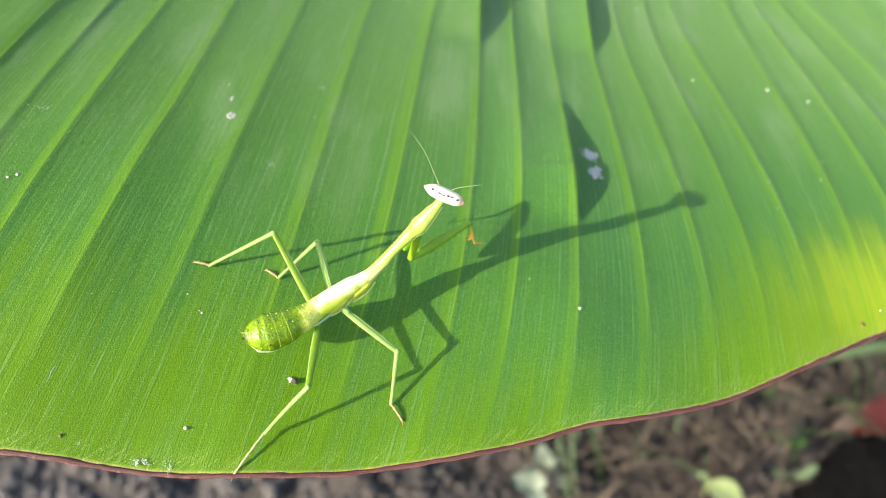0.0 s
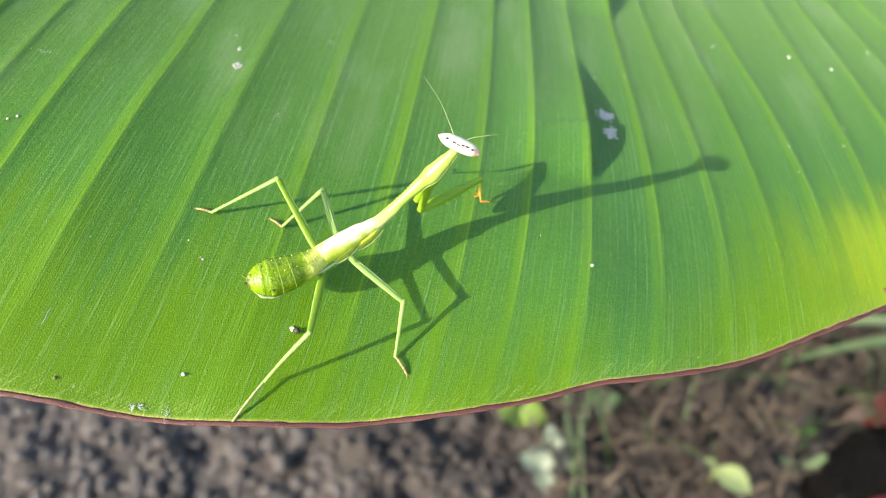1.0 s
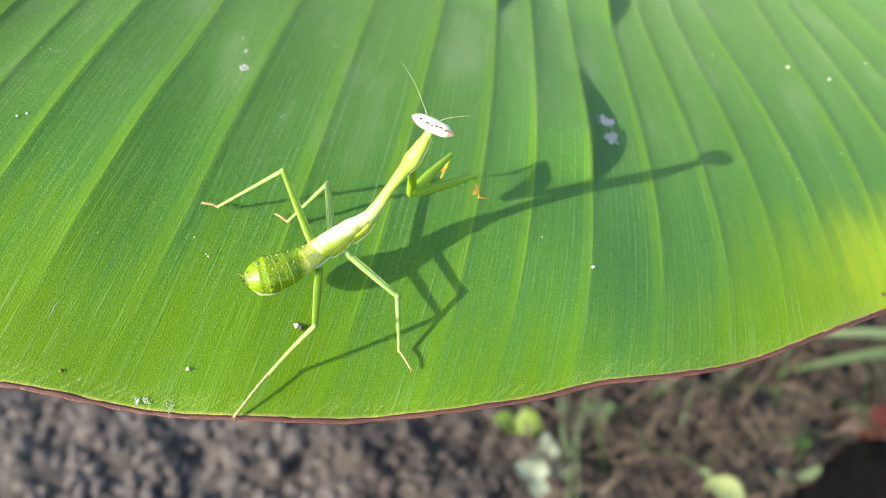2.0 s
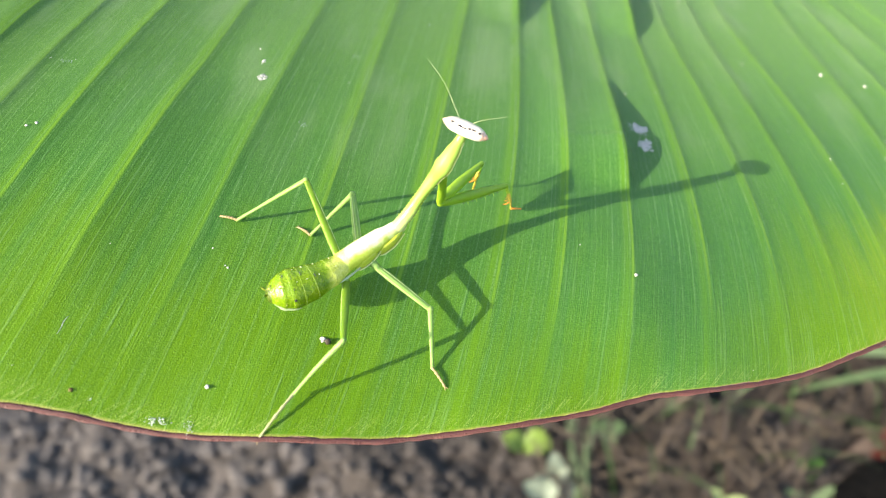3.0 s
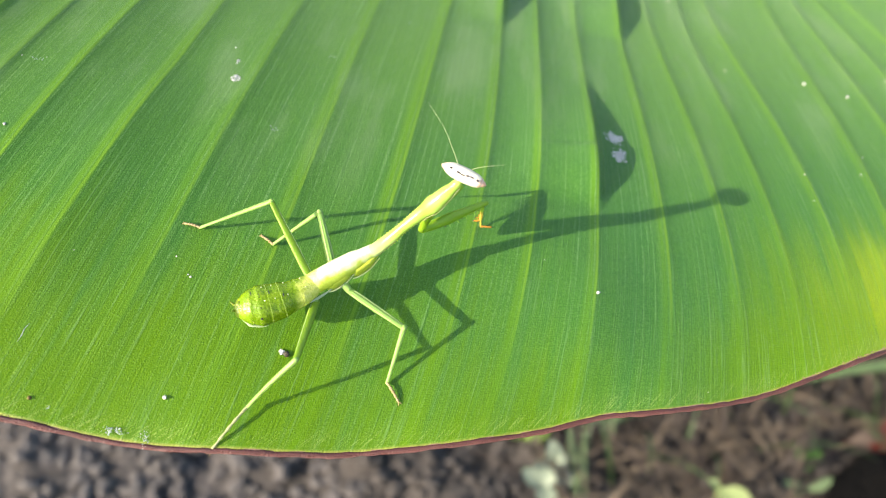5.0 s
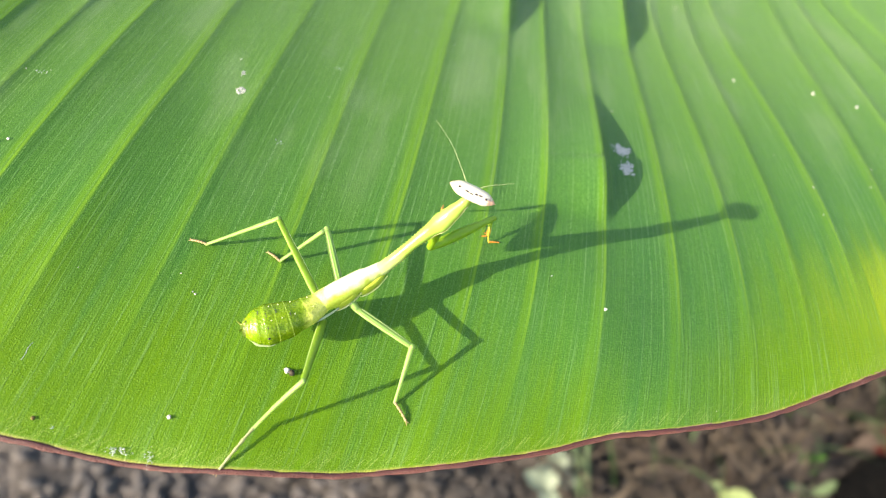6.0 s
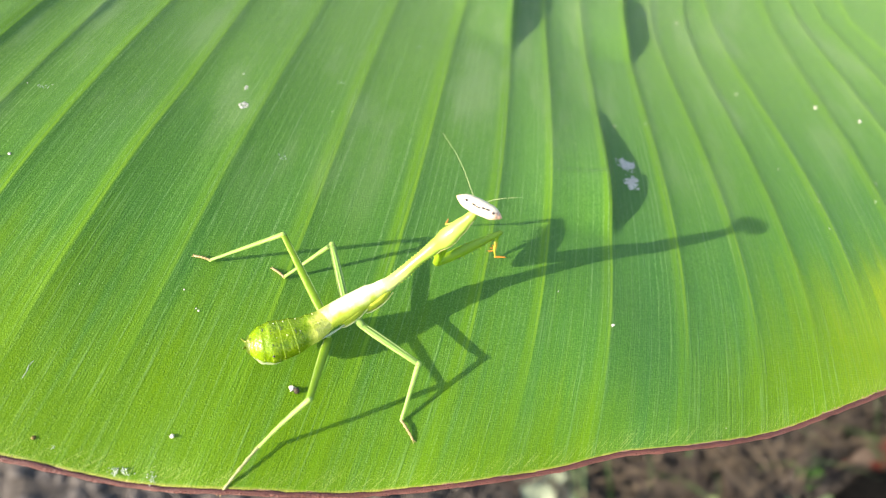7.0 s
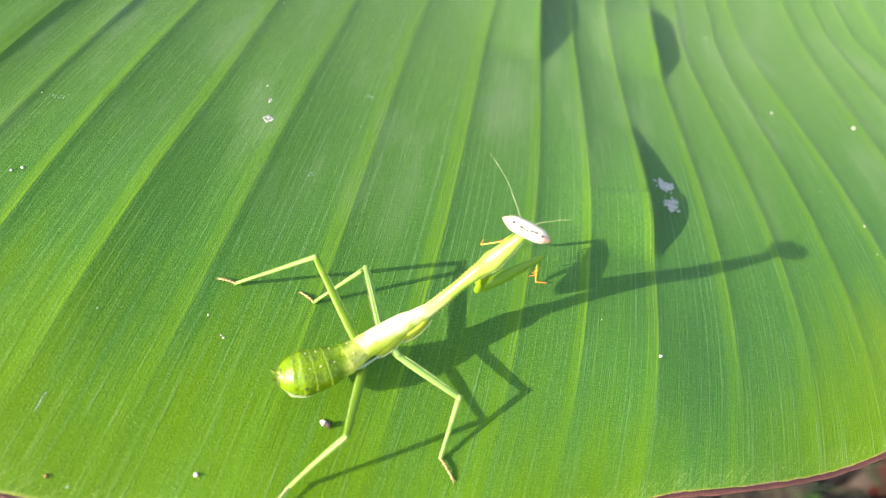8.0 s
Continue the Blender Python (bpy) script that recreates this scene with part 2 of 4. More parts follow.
PAD = plain("wing_pad_yellow_green", (0.46, 0.56, 0.03), (0.64, 0.70, 0.07), 0.28, 1500, 0.25, 0.12)


def shield_material():
    """Pale at the waist with painted highlight like the thorax, yellow-green towards the head."""
    m = Nodes("shield_green", 0.26)
    c = m.object_coords()
    at = m.tree.nodes.new("ShaderNodeSeparateXYZ")
    m.set(at.inputs[0], c)
    fine, wide = m.noise(c, 2600.0, 3), m.noise(c, 420.0, 2)
    green = m.mix(wide, (0.27, 0.43, 0.045), (0.41, 0.57, 0.11))
    pale = m.mix(wide, (0.66, 0.74, 0.20), (0.80, 0.84, 0.42))
    far = m.math("ADD", at.outputs[2], m.math("MULTIPLY", m.math("SUBTRACT", wide, 0.5), 0.004))
    col = m.mix(m.ramp(far, -0.0006, 0.0030), pale, green)
    m.set(m.bsdf.inputs["Base Color"], col)
    m.bump(fine, 0.2, 0.0003)
    m.translucent(0.12, col)
    return m.mat


def thorax_material():
    """Yellow-green flanks, with the sun's white highlight painted along the top."""
    m = Nodes("thorax_highlight", 0.24)
    c = m.object_coords()
    at = m.tree.nodes.new("ShaderNodeSeparateXYZ")
    m.set(at.inputs[0], c)
    fine, wide = m.noise(c, 2600.0, 3), m.noise(c, 700.0, 2)
    across = m.math("SUBTRACT", m.math("MULTIPLY", at.outputs[0], 0.6), m.math("MULTIPLY", at.outputs[1], 0.8))
    across = m.math("ABSOLUTE", m.math("ADD", m.math("ADD", across, 0.0021), m.math("MULTIPLY", m.math("SUBTRACT", wide, 0.5), 0.0012)))
    col = m.mix(m.ramp(across, 0.0017, 0.0007), m.mix(fine, (0.44, 0.56, 0.03), (0.60, 0.68, 0.07)), m.mix(fine, (0.76, 0.80, 0.38), (0.86, 0.88, 0.57)))
    m.set(m.bsdf.inputs["Base Color"], col)
    col = m.mix(m.ramp(m.math("ADD", at.outputs[0], m.math("MULTIPLY", wide, 0.003)), -0.0012, -0.0034), col, m.mix(fine, (0.50, 0.60, 0.03), (0.78, 0.80, 0.22)))
    m.set(m.bsdf.inputs["Base Color"], col)
    m.bump(fine, 0.25, 0.0003)
    return m.mat


def abdomen_material():
    """Mottled olive green, yellow next to the thorax."""
    m = Nodes("abdomen_green", 0.22)
    c = m.object_coords()
    at = m.tree.nodes.new("ShaderNodeSeparateXYZ")
    m.set(at.inputs[0], c)
    fine, wide = m.noise(c, 2800.0, 3), m.noise(c, 520.0, 3)
    col = m.mix(m.ramp(wide, 0.25, 0.75), (0.125, 0.236, 0.002), (0.190, 0.305, 0.003))
    col = m.mix(m.math("MULTIPLY", m.ramp(fine, 0.5, 0.65), 0.3), col, (0.36, 0.48, 0.04))
    v = m.node("ShaderNodeTexVoronoi", Vector=c, Scale=1500.0)
    col = m.mix(m.ramp(v.outputs["Distance"], 0.10, 0.04), col, (0.42, 0.54, 0.10))
    col = m.mix(m.math("MULTIPLY", m.ramp(m.noise(c, 1100.0, 2), 0.54, 0.66), 0.20), col, (0.070, 0.140, 0.002))
    near = m.math("ADD", at.outputs[0], m.math("MULTIPLY", m.math("SUBTRACT", wide, 0.5), 0.003))
    col = m.mix(m.ramp(near, -0.0064, -0.0044), col, m.mix(fine, (0.60, 0.66, 0.03), (0.82, 0.82, 0.24)))
    m.set(m.bsdf.inputs["Base Color"], col)
    m.bump(m.math("ADD", fine, m.math("MULTIPLY", wide, 0.8)), 0.4, 0.0004)
    m.translucent(0.10, col)
    return m.mat


THORAX = thorax_material()
SHIELD = shield_material()
GREEN_ABDOMEN = abdomen_material()
TAIL_OLIVE = plain("tail_olive", (0.026, 0.052, 0.002), (0.115, 0.165, 0.007), 0.34, 1500, 0.6)
ABDOMEN_LIP = plain("abdomen_seam", (0.28, 0.39, 0.02), (0.48, 0.56, 0.10), 0.35, 1600, 0.2)
CREAM = plain("cream_shell", (0.69, 0.59, 0.42), (0.80, 0.73, 0.57), 0.36, 1400, 0.15)
EYE_CREAM = plain("eye_cream", (0.56, 0.36, 0.24), (0.62, 0.47, 0.36), 0.3, 1400, 0.05)
TAIL_PALE = plain("tail_pale", (0.08, 0.14, 0.006), (0.24, 0.30, 0.03), 0.24, 2600, 0.7)
TAIL_RIM = plain("tail_rim", (0.28, 0.36, 0.14), (0.46, 0.52, 0.28), 0.3, 1500, 0.3)
EYE_PINK = plain("eye_pink", (0.60, 0.30, 0.18), (0.66, 0.44, 0.32), 0.3, 1400, 0.05)
TARSUS = plain("tarsus_tan", (0.11, 0.06, 0.012), (0.60, 0.45, 0.19), 0.5, 5200, 0.3)
MEMBRANE = plain("pale_membrane", (0.36, 0.46, 0.24), (0.58, 0.64, 0.46), 0.35, 1600, 0.3)
ORANGE = plain("claw_orange", (0.58, 0.16, 0.02), (0.76, 0.36, 0.03), 0.4, 1800, 0.2)
ORANGE_PALE = plain("tibia_yellow_orange", (0.44, 0.40, 0.03), (0.62, 0.40, 0.04), 0.4, 1800, 0.2)
LEG_TAN = plain("foot_pale_tan", (0.26, 0.30, 0.10), (0.44, 0.42, 0.20), 0.5, 1800, 0.2)
FEELER = plain("feeler_tan_green", (0.22, 0.28, 0.10), (0.38, 0.42, 0.20), 0.5, 1800, 0.1)
BLACK = plain("black_mark", (0.012, 0.01, 0.01), (0.05, 0.03, 0.03), 0.5, 1500)


def soil_material():
    m = Nodes("soil", 0.95)
    c = m.object_coords()
    a, b, d = m.noise(c, 9.0, 4, 0.6), m.noise(c, 55.0, 4, 0.65), m.noise(c, 320.0, 3, 0.6)
    col = m.mix(m.ramp(b, 0.3, 0.7), (0.040, 0.034, 0.030), (0.105, 0.090, 0.080))
    col = m.mix(m.math("MULTIPLY", m.ramp(a, 0.4, 0.65), 0.6), col, (0.038, 0.029, 0.019))
    col = m.mix(m.math("MULTIPLY", m.ramp(d, 0.5, 0.75), 0.5), col, (0.11, 0.092, 0.078))
    # darker soil on one side
    at = m.tree.nodes.new("ShaderNodeSeparateXYZ")
    m.set(at.inputs[0], c)
    dark_side = m.ramp(m.math("ADD", at.outputs[0], m.math("MULTIPLY", m.math("SUBTRACT", a, 0.5), 0.25)), -0.15, -0.06)
    reach = m.tree.nodes.new("ShaderNodeVectorMath")
    reach.operation = "LENGTH"
    m.set(reach.inputs[0], c)
    dark_side = m.math("MULTIPLY", dark_side, m.ramp(m.math("ADD", reach.outputs["Value"], m.math("MULTIPLY", a, 0.5)), 1.5, 0.9))
    col = m.mix(m.math("MULTIPLY", dark_side, 0.5), col, m.mix(b, (0.016, 0.012, 0.008), (0.055, 0.042, 0.030)))
    m.set(m.bsdf.inputs["Base Color"], col)
    m.bump(m.math("ADD", b, m.math("MULTIPLY", d, 0.4)), 0.8, 0.008)
    return m.mat


SOIL = soil_material()
CLOD = plain("clod_grey", (0.048, 0.042, 0.038), (0.130, 0.114, 0.104), 0.95, 60, 0.6)
CLOD_DARK = plain("clod_dark", (0.024, 0.020, 0.017), (0.088, 0.073, 0.061), 0.95, 60, 0.6)
STRAW = plain("straw", (0.036, 0.026, 0.016), (0.135, 0.099, 0.062), 0.8, 60, 0.2)
TWIG = plain("twig_brown", (0.014, 0.010, 0.006), (0.058, 0.039, 0.026), 0.8, 80, 0.4)
GRASS = plain("grass_green", (0.025, 0.052, 0.013), (0.065, 0.11, 0.03), 0.5, 40, 0.1, 0.2)
HERB = plain("herb_green", (0.04, 0.12, 0.008), (0.09, 0.20, 0.02), 0.5, 60, 0.1, 0.25)
HERB_BRIGHT = plain("herb_yellow_green", (0.14, 0.22, 0.03), (0.24, 0.34, 0.06), 0.5, 60, 0.1, 0.25)
GRASS_PALE = plain("grass_pale", (0.075, 0.13, 0.045), (0.15, 0.21, 0.09), 0.55, 40, 0.1, 0.2)
STRAW_PALE = plain("straw_pale", (0.05, 0.034, 0.024), (0.10, 0.068, 0.046), 0.8, 60, 0.2)
HERB_PALE = plain("herb_pale", (0.23, 0.29, 0.10), (0.36, 0.42, 0.17), 0.55, 60, 0.1, 0.25)
GRASS_SOFT = plain("grass_soft", (0.13, 0.19, 0.08), (0.23, 0.30, 0.14), 0.55, 40, 0.1, 0.2)
HERB_GREY = plain("herb_grey", (0.18, 0.22, 0.14), (0.31, 0.35, 0.25), 0.6, 60, 0.1, 0.2)
RED_LEAF = plain("red_leaf", (0.035, 0.005, 0.003), (0.095, 0.014, 0.007), 0.45, 30, 0.1, 0.15)
FLAT_BLACK = plain("flat_black", (0.001, 0.001, 0.001), (0.004, 0.0035, 0.003), 1.0, 40, 0.7)
FLAT_BLACK.node_tree.nodes["Principled BSDF"].inputs["Specular IOR Level"].default_value = 0.1


# ---- mesh helpers ----
def part(name, bm, material, parent=None, label="", smooth=True):
    """One mesh object out of a bmesh, under its thing or part."""
    me = bpy.data.meshes.new(name)
    if bm is not None:
        bm.normal_update()
        bm.to_mesh(me)
        bm.free()
    me.materials.append(material)
    if smooth:
        me.polygons.foreach_set("use_smooth", [True] * len(me.polygons))
    ob = new(name, me)
    ob.parent = parent
    if label:
        tagged(ob, label)
    return ob


def curve_through(points, radii, steps):
    """Catmull-Rom through points, with the radii eased along."""
    p = [Vector(q) for q in points]
    r = [Vector(q if isinstance(q, tuple) else (q, q)) for q in radii]
    out = []
    for i in range(len(p) - 1):
        a, b, c, d = p[max(i - 1, 0)], p[i], p[i + 1], p[min(i + 2, len(p) - 1)]
        for k in range(steps + (i == len(p) - 2)):
            t = k / steps
            q = 0.5 * (2 * b + (c - a) * t + (2 * a - 5 * b + 4 * c - d) * t * t + (3 * b - a - 3 * c + d) * t ** 3)
            s = t * t * (3 - 2 * t)
            out.append((q, r[i].lerp(r[i + 1], s)))
    return out


def tube(points, radii, n=12, steps=5, up=(0.2, -0.07, 0.98), bm=None, ripple=0.0, seed=0):
    """A closed tube with elliptic sections: radius across and radius along up. Rounded ends."""
    bm = bm or bmesh.new()
    rnd = random.Random(seed)
    line = curve_through(points, radii, steps)
    rings = []
    for i, (q, r) in enumerate(line):
        ahead = (line[min(i + 1, len(line) - 1)][0] - line[max(i - 1, 0)][0]).normalized()
        side = ahead.cross(Vector(up))
        side = side.normalized() if side.length > 1e-6 else ahead.orthogonal().normalized()
        top = side.cross(ahead).normalized()
        grow = 1 + ripple * rnd.uniform(-1, 1)
        rings.append([bm.verts.new(q + grow * (side * math.cos(a) * r.x + top * math.sin(a) * r.y)) for a in (2 * math.pi * k / n for k in range(n))])
    for a, b in zip(rings, rings[1:]):
        for k in range(n):
            bm.faces.new((a[k], a[(k + 1) % n], b[(k + 1) % n], b[k]))
    for ring, (q, r), way in ((rings[0], line[0], -1), (rings[-1], line[-1], 1)):
        ahead = (line[1][0] - line[0][0] if way < 0 else line[-1][0] - line[-2][0]).normalized()
        tip = bm.verts.new(q + ahead * way * min(r) * 0.7)
        mid = [bm.verts.new(q + (v.co - q) * 0.72 + ahead * way * min(r) * 0.45) for v in ring]
        for k in range(n):
            j = (k + 1) % n
            bm.faces.new((ring[k], ring[j], mid[j], mid[k]) if way > 0 else (ring[j], ring[k], mid[k], mid[j]))
            bm.faces.new((mid[k], mid[j], tip) if way > 0 else (mid[j], mid[k], tip))
    return bm


def lump(center, radius, seed, rough=0.3, squash=(1, 1, 1), bm=None, sub=2):
    """An uneven round lump."""
    rnd = random.Random(seed)
    made = bmesh.new()
    bmesh.ops.create_icosphere(made, subdivisions=sub, radius=1.0)
    shift = Vector((rnd.uniform(0, 90), rnd.uniform(0, 90), 0))
    for v in made.verts:
        k = 1 + rough * noise.noise(v.co * 1.7 + shift) + 0.4 * rough * noise.noise(v.co * 4 + shift)
        v.co = Vector(center) + Vector([radius * k * a * s for a, s in zip(v.co, squash)])
    if bm is None:
        return made
    index = {v: bm.verts.new(v.co) for v in made.verts}
    for f in made.faces:
        bm.faces.new([index[v] for v in f.verts])
    made.free()
    return bm


MM = 0.001


def mm(*points):
    return [tuple(c * MM for c in p) for p in points]


# ---- the leaf's form ----
# ribs: across, in mm, as a polynomial of the way from the margin (y = (Y - 90 mm) / 100 mm)
RIBS = [
    (-81.2, 21.8, -7.3, -1.1, -0.6), (-73.8, 22.0, -7.9, -1.1, -0.7), (-65.0, 21.7, -9.7, -1.0, -0.9), (-52.4, 20.1, -11.3, -0.1, -0.7),
    (-39.3, 18.2, -10.7, 2.5, 0.1), (-24.6, 14.5, -9.7, 5.0, 0.6), (-10.5, 15.3, -12.3, 7.7, 0.1), (3.5, 13.9, -16.2, 10.0, -0.9),
    (12.8, 12.7, -19.3, 13.0, -1.5), (23.6, 10.1, -21.1, 15.8, -1.9), (35.7, 6.4, -22.1, 18.3, -0.6), (47.2, 3.5, -24.6, 18.2, 0.6),
    (57.0, 2.9, -24.8, 16.5, 2.3), (67.2, 2.9, -25.6, 13.1, 3.0), (78.6, 9.2, -22.5, 10.4, 2.1), (110.7, 9.1, -23.9, 7.1, -0.6),
]
ribs = np.array(RIBS[:15] + [tuple(np.array(RIBS[14]) * (1 - k) + np.array(RIBS[15]) * k) for k in (0.34, 0.67, 1.0)]) * MM
ribs = np.concatenate([[ribs[0] + [-0.014 * k, 0, 0, 0, 0] for k in range(7, 0, -1)], ribs, [ribs[-1] + [0.014 * k, 0, 0, 0, 0] for k in range(1, 8)]])
FIRST = 7  # columns of ribs before the first of the list


def rib_x(p, Y):
    """Across for rib number p (a fraction lies between two ribs) at Y."""
    y = (np.asarray(Y) - 0.09) / 0.1
    yc = np.clip(y, -0.6, 1.1)
    i = np.clip(np.floor(p).astype(int), 0, len(ribs) - 2)
    f = p - i
    c = ribs[i] * (1 - f)[..., None] + ribs[i + 1] * f[..., None]
    return sum(c[..., k] * yc ** k for k in range(5)) + 0.009 * (y - yc)


FORM = (0.512288, -0.020309, 0.006631, 0.005854, -0.006591, -0.021092, -0.000074, 0.00218, 0.005522, 0.005974)


def form_z(X, Y):
    """The leaf's broad form."""
    x, y = np.clip(X / 0.1, -2.2, 2.2), np.clip((Y - 0.09) / 0.1, -1, 1.6)
    t = (1, x, y, x * x, x * y, y * y, x ** 3, x * x * y, x * y * y, y ** 3)
    swell = 0.0010 * np.exp(-((X - 0.018) / 0.018) ** 2 - ((Y - 0.082) / 0.022) ** 2)
    return sum(k * v for k, v in zip(FORM, t)) + swell


# buckles: (rib, Y, half length, height, share of the panel over which it drops)
BUCKLES = ((9, 0.1135, 0.024, 0.0031, 0.16), (7, 0.184, 0.030, 0.0028, 0.16), (10, 0.180, 0.022, 0.0024, 0.16), (3, 0.088, 0.028, 0.0009, 0.75),
           (4, 0.110, 0.034, 0.0005, 0.7), (2, 0.110, 0.030, 0.0004, 0.7), (9, 0.072, 0.020, 0.0008, 0.9), (0, 0.125, 0.030, 0.0004, 0.7), (8, 0.135, 0.05, 0.0004, 0.6))


def pleat_z(p, Y, rim):
    """Folds between the ribs, in which the blade rises to each rib and drops behind it."""
    n = p - FIRST
    f = n - np.floor(n)
    deep = np.interp(n, (3.6, 5.2, 8.5, 10.5), (0.00046, 0.00034, 0.00030, 0.00040))
    high = np.clip((Y - 0.115) / 0.05, 0, 1) * np.clip((n - 5.4) / 0.6, 0, 1) * np.clip((10.5 - n) / 1.0, 0, 1)
    z = deep * (1 + 0.5 * high) * (np.exp(-f / 0.10) + f ** 2.4 - 0.35) * np.clip(rim / 0.045, 0.15, 1)
    near = np.clip(rim / 0.012, 0.25, 1)
    for rib, at, half, tall, drop in BUCKLES:
        u = n - rib
        rise = np.where(u < 0, np.clip(1 + u / (1.6 if tall > 0.002 else 1.05), 0, 1) ** 1.35, 1 - np.clip(u / drop, 0, 1) ** 2 * (3 - 2 * np.clip(u / drop, 0, 1)))
        short = 0.62 if tall > 0.0029 else 1.0
        g = np.clip(1 - ((Y - at) / half / np.where(Y < at, short, 1.0)) ** 2, 0, 1)
        g = np.where(Y > at, np.clip(1 - np.sqrt(((Y - at) / half) ** 2 + 0.02) * 0.95, 0, 1) ** 1.15, g * g * (3 - 2 * g)) if tall > 0.0029 else g * g * (3 - 2 * g)
        z = z + tall * rise * g * near
    return z


def edge_y(p):
    """Where the margin runs, for rib number p."""
    a = np.interp(p, np.arange(len(ribs)), ribs[:, 0])
    k = np.clip(a, -0.09, 0.11) / 0.05
    y = 0.05251 + 0.01126 * k + 0.00639 * k ** 2 - 0.00545 * k ** 3 + 0.00172 * k ** 4 + 0.00317 * k ** 5 - 0.0016 * k ** 6
    y = y + 0.0009 * np.exp(-((k - 0.55) / 0.11) ** 2) - 0.0004 * np.exp(-((k - 0.2) / 0.15) ** 2) - 0.0004 * np.exp(-((k - 0.95) / 0.16) ** 2) + 0.0004 * np.exp(-((k + 0.37) / 0.18) ** 2)
    y = np.where(np.abs(k) > 1.7, np.where(k > 0, 0.0820 + 0.35 * (a - 0.085), 0.0525 - 0.1 * (a + 0.085)), y)
    return np.minimum(y + 9.0 * np.clip(-a - 0.1, 0, 1) ** 2 + 3.0 * np.clip(a - 0.13, 0, 1) ** 2, 0.262)


MIDRIB_Y = 0.285


def leaf_grid():
    cols = np.concatenate([np.arange(1, FIRST, 0.25), np.arange(FIRST, FIRST + 17, 1 / 18), np.arange(FIRST + 17, len(ribs) - 2, 0.25)])
    s = np.concatenate([np.linspace(0, 0.66, 190)[:-1], np.linspace(0.66, 1, 30)])
    p, s = np.meshgrid(cols, s, indexing="ij")
    e = edge_y(p)
    Y = e + s * (MIDRIB_Y - e)
    X = rib_x(p, Y)
    Z = form_z(X, Y) + pleat_z(p, Y, Y - e)
    Z = Z + 0.00035 * np.sin(X * 210 + 1.0) * np.exp(-(Y - e) / 0.010)
    return p, s, X, Y, Z, Y - e


ROOT = Vector((0, 0.3, 0.5))


def surface(X, Y):
    """A point of the leaf's upper side, over X and Y, in the leaf's own space."""
    lo, hi = 0.0, len(ribs) - 1.001
    for _ in range(40):
        mid = (lo + hi) / 2
        lo, hi = (mid, hi) if rib_x(np.array([mid]), np.array([Y]))[0] < X else (lo, mid)
    p = np.array([lo])
    z = form_z(np.array([X]), np.array([Y])) + pleat_z(p, np.array([Y]), Y - edge_y(p))
    return Vector((X, Y, float(z[0]))) - ROOT


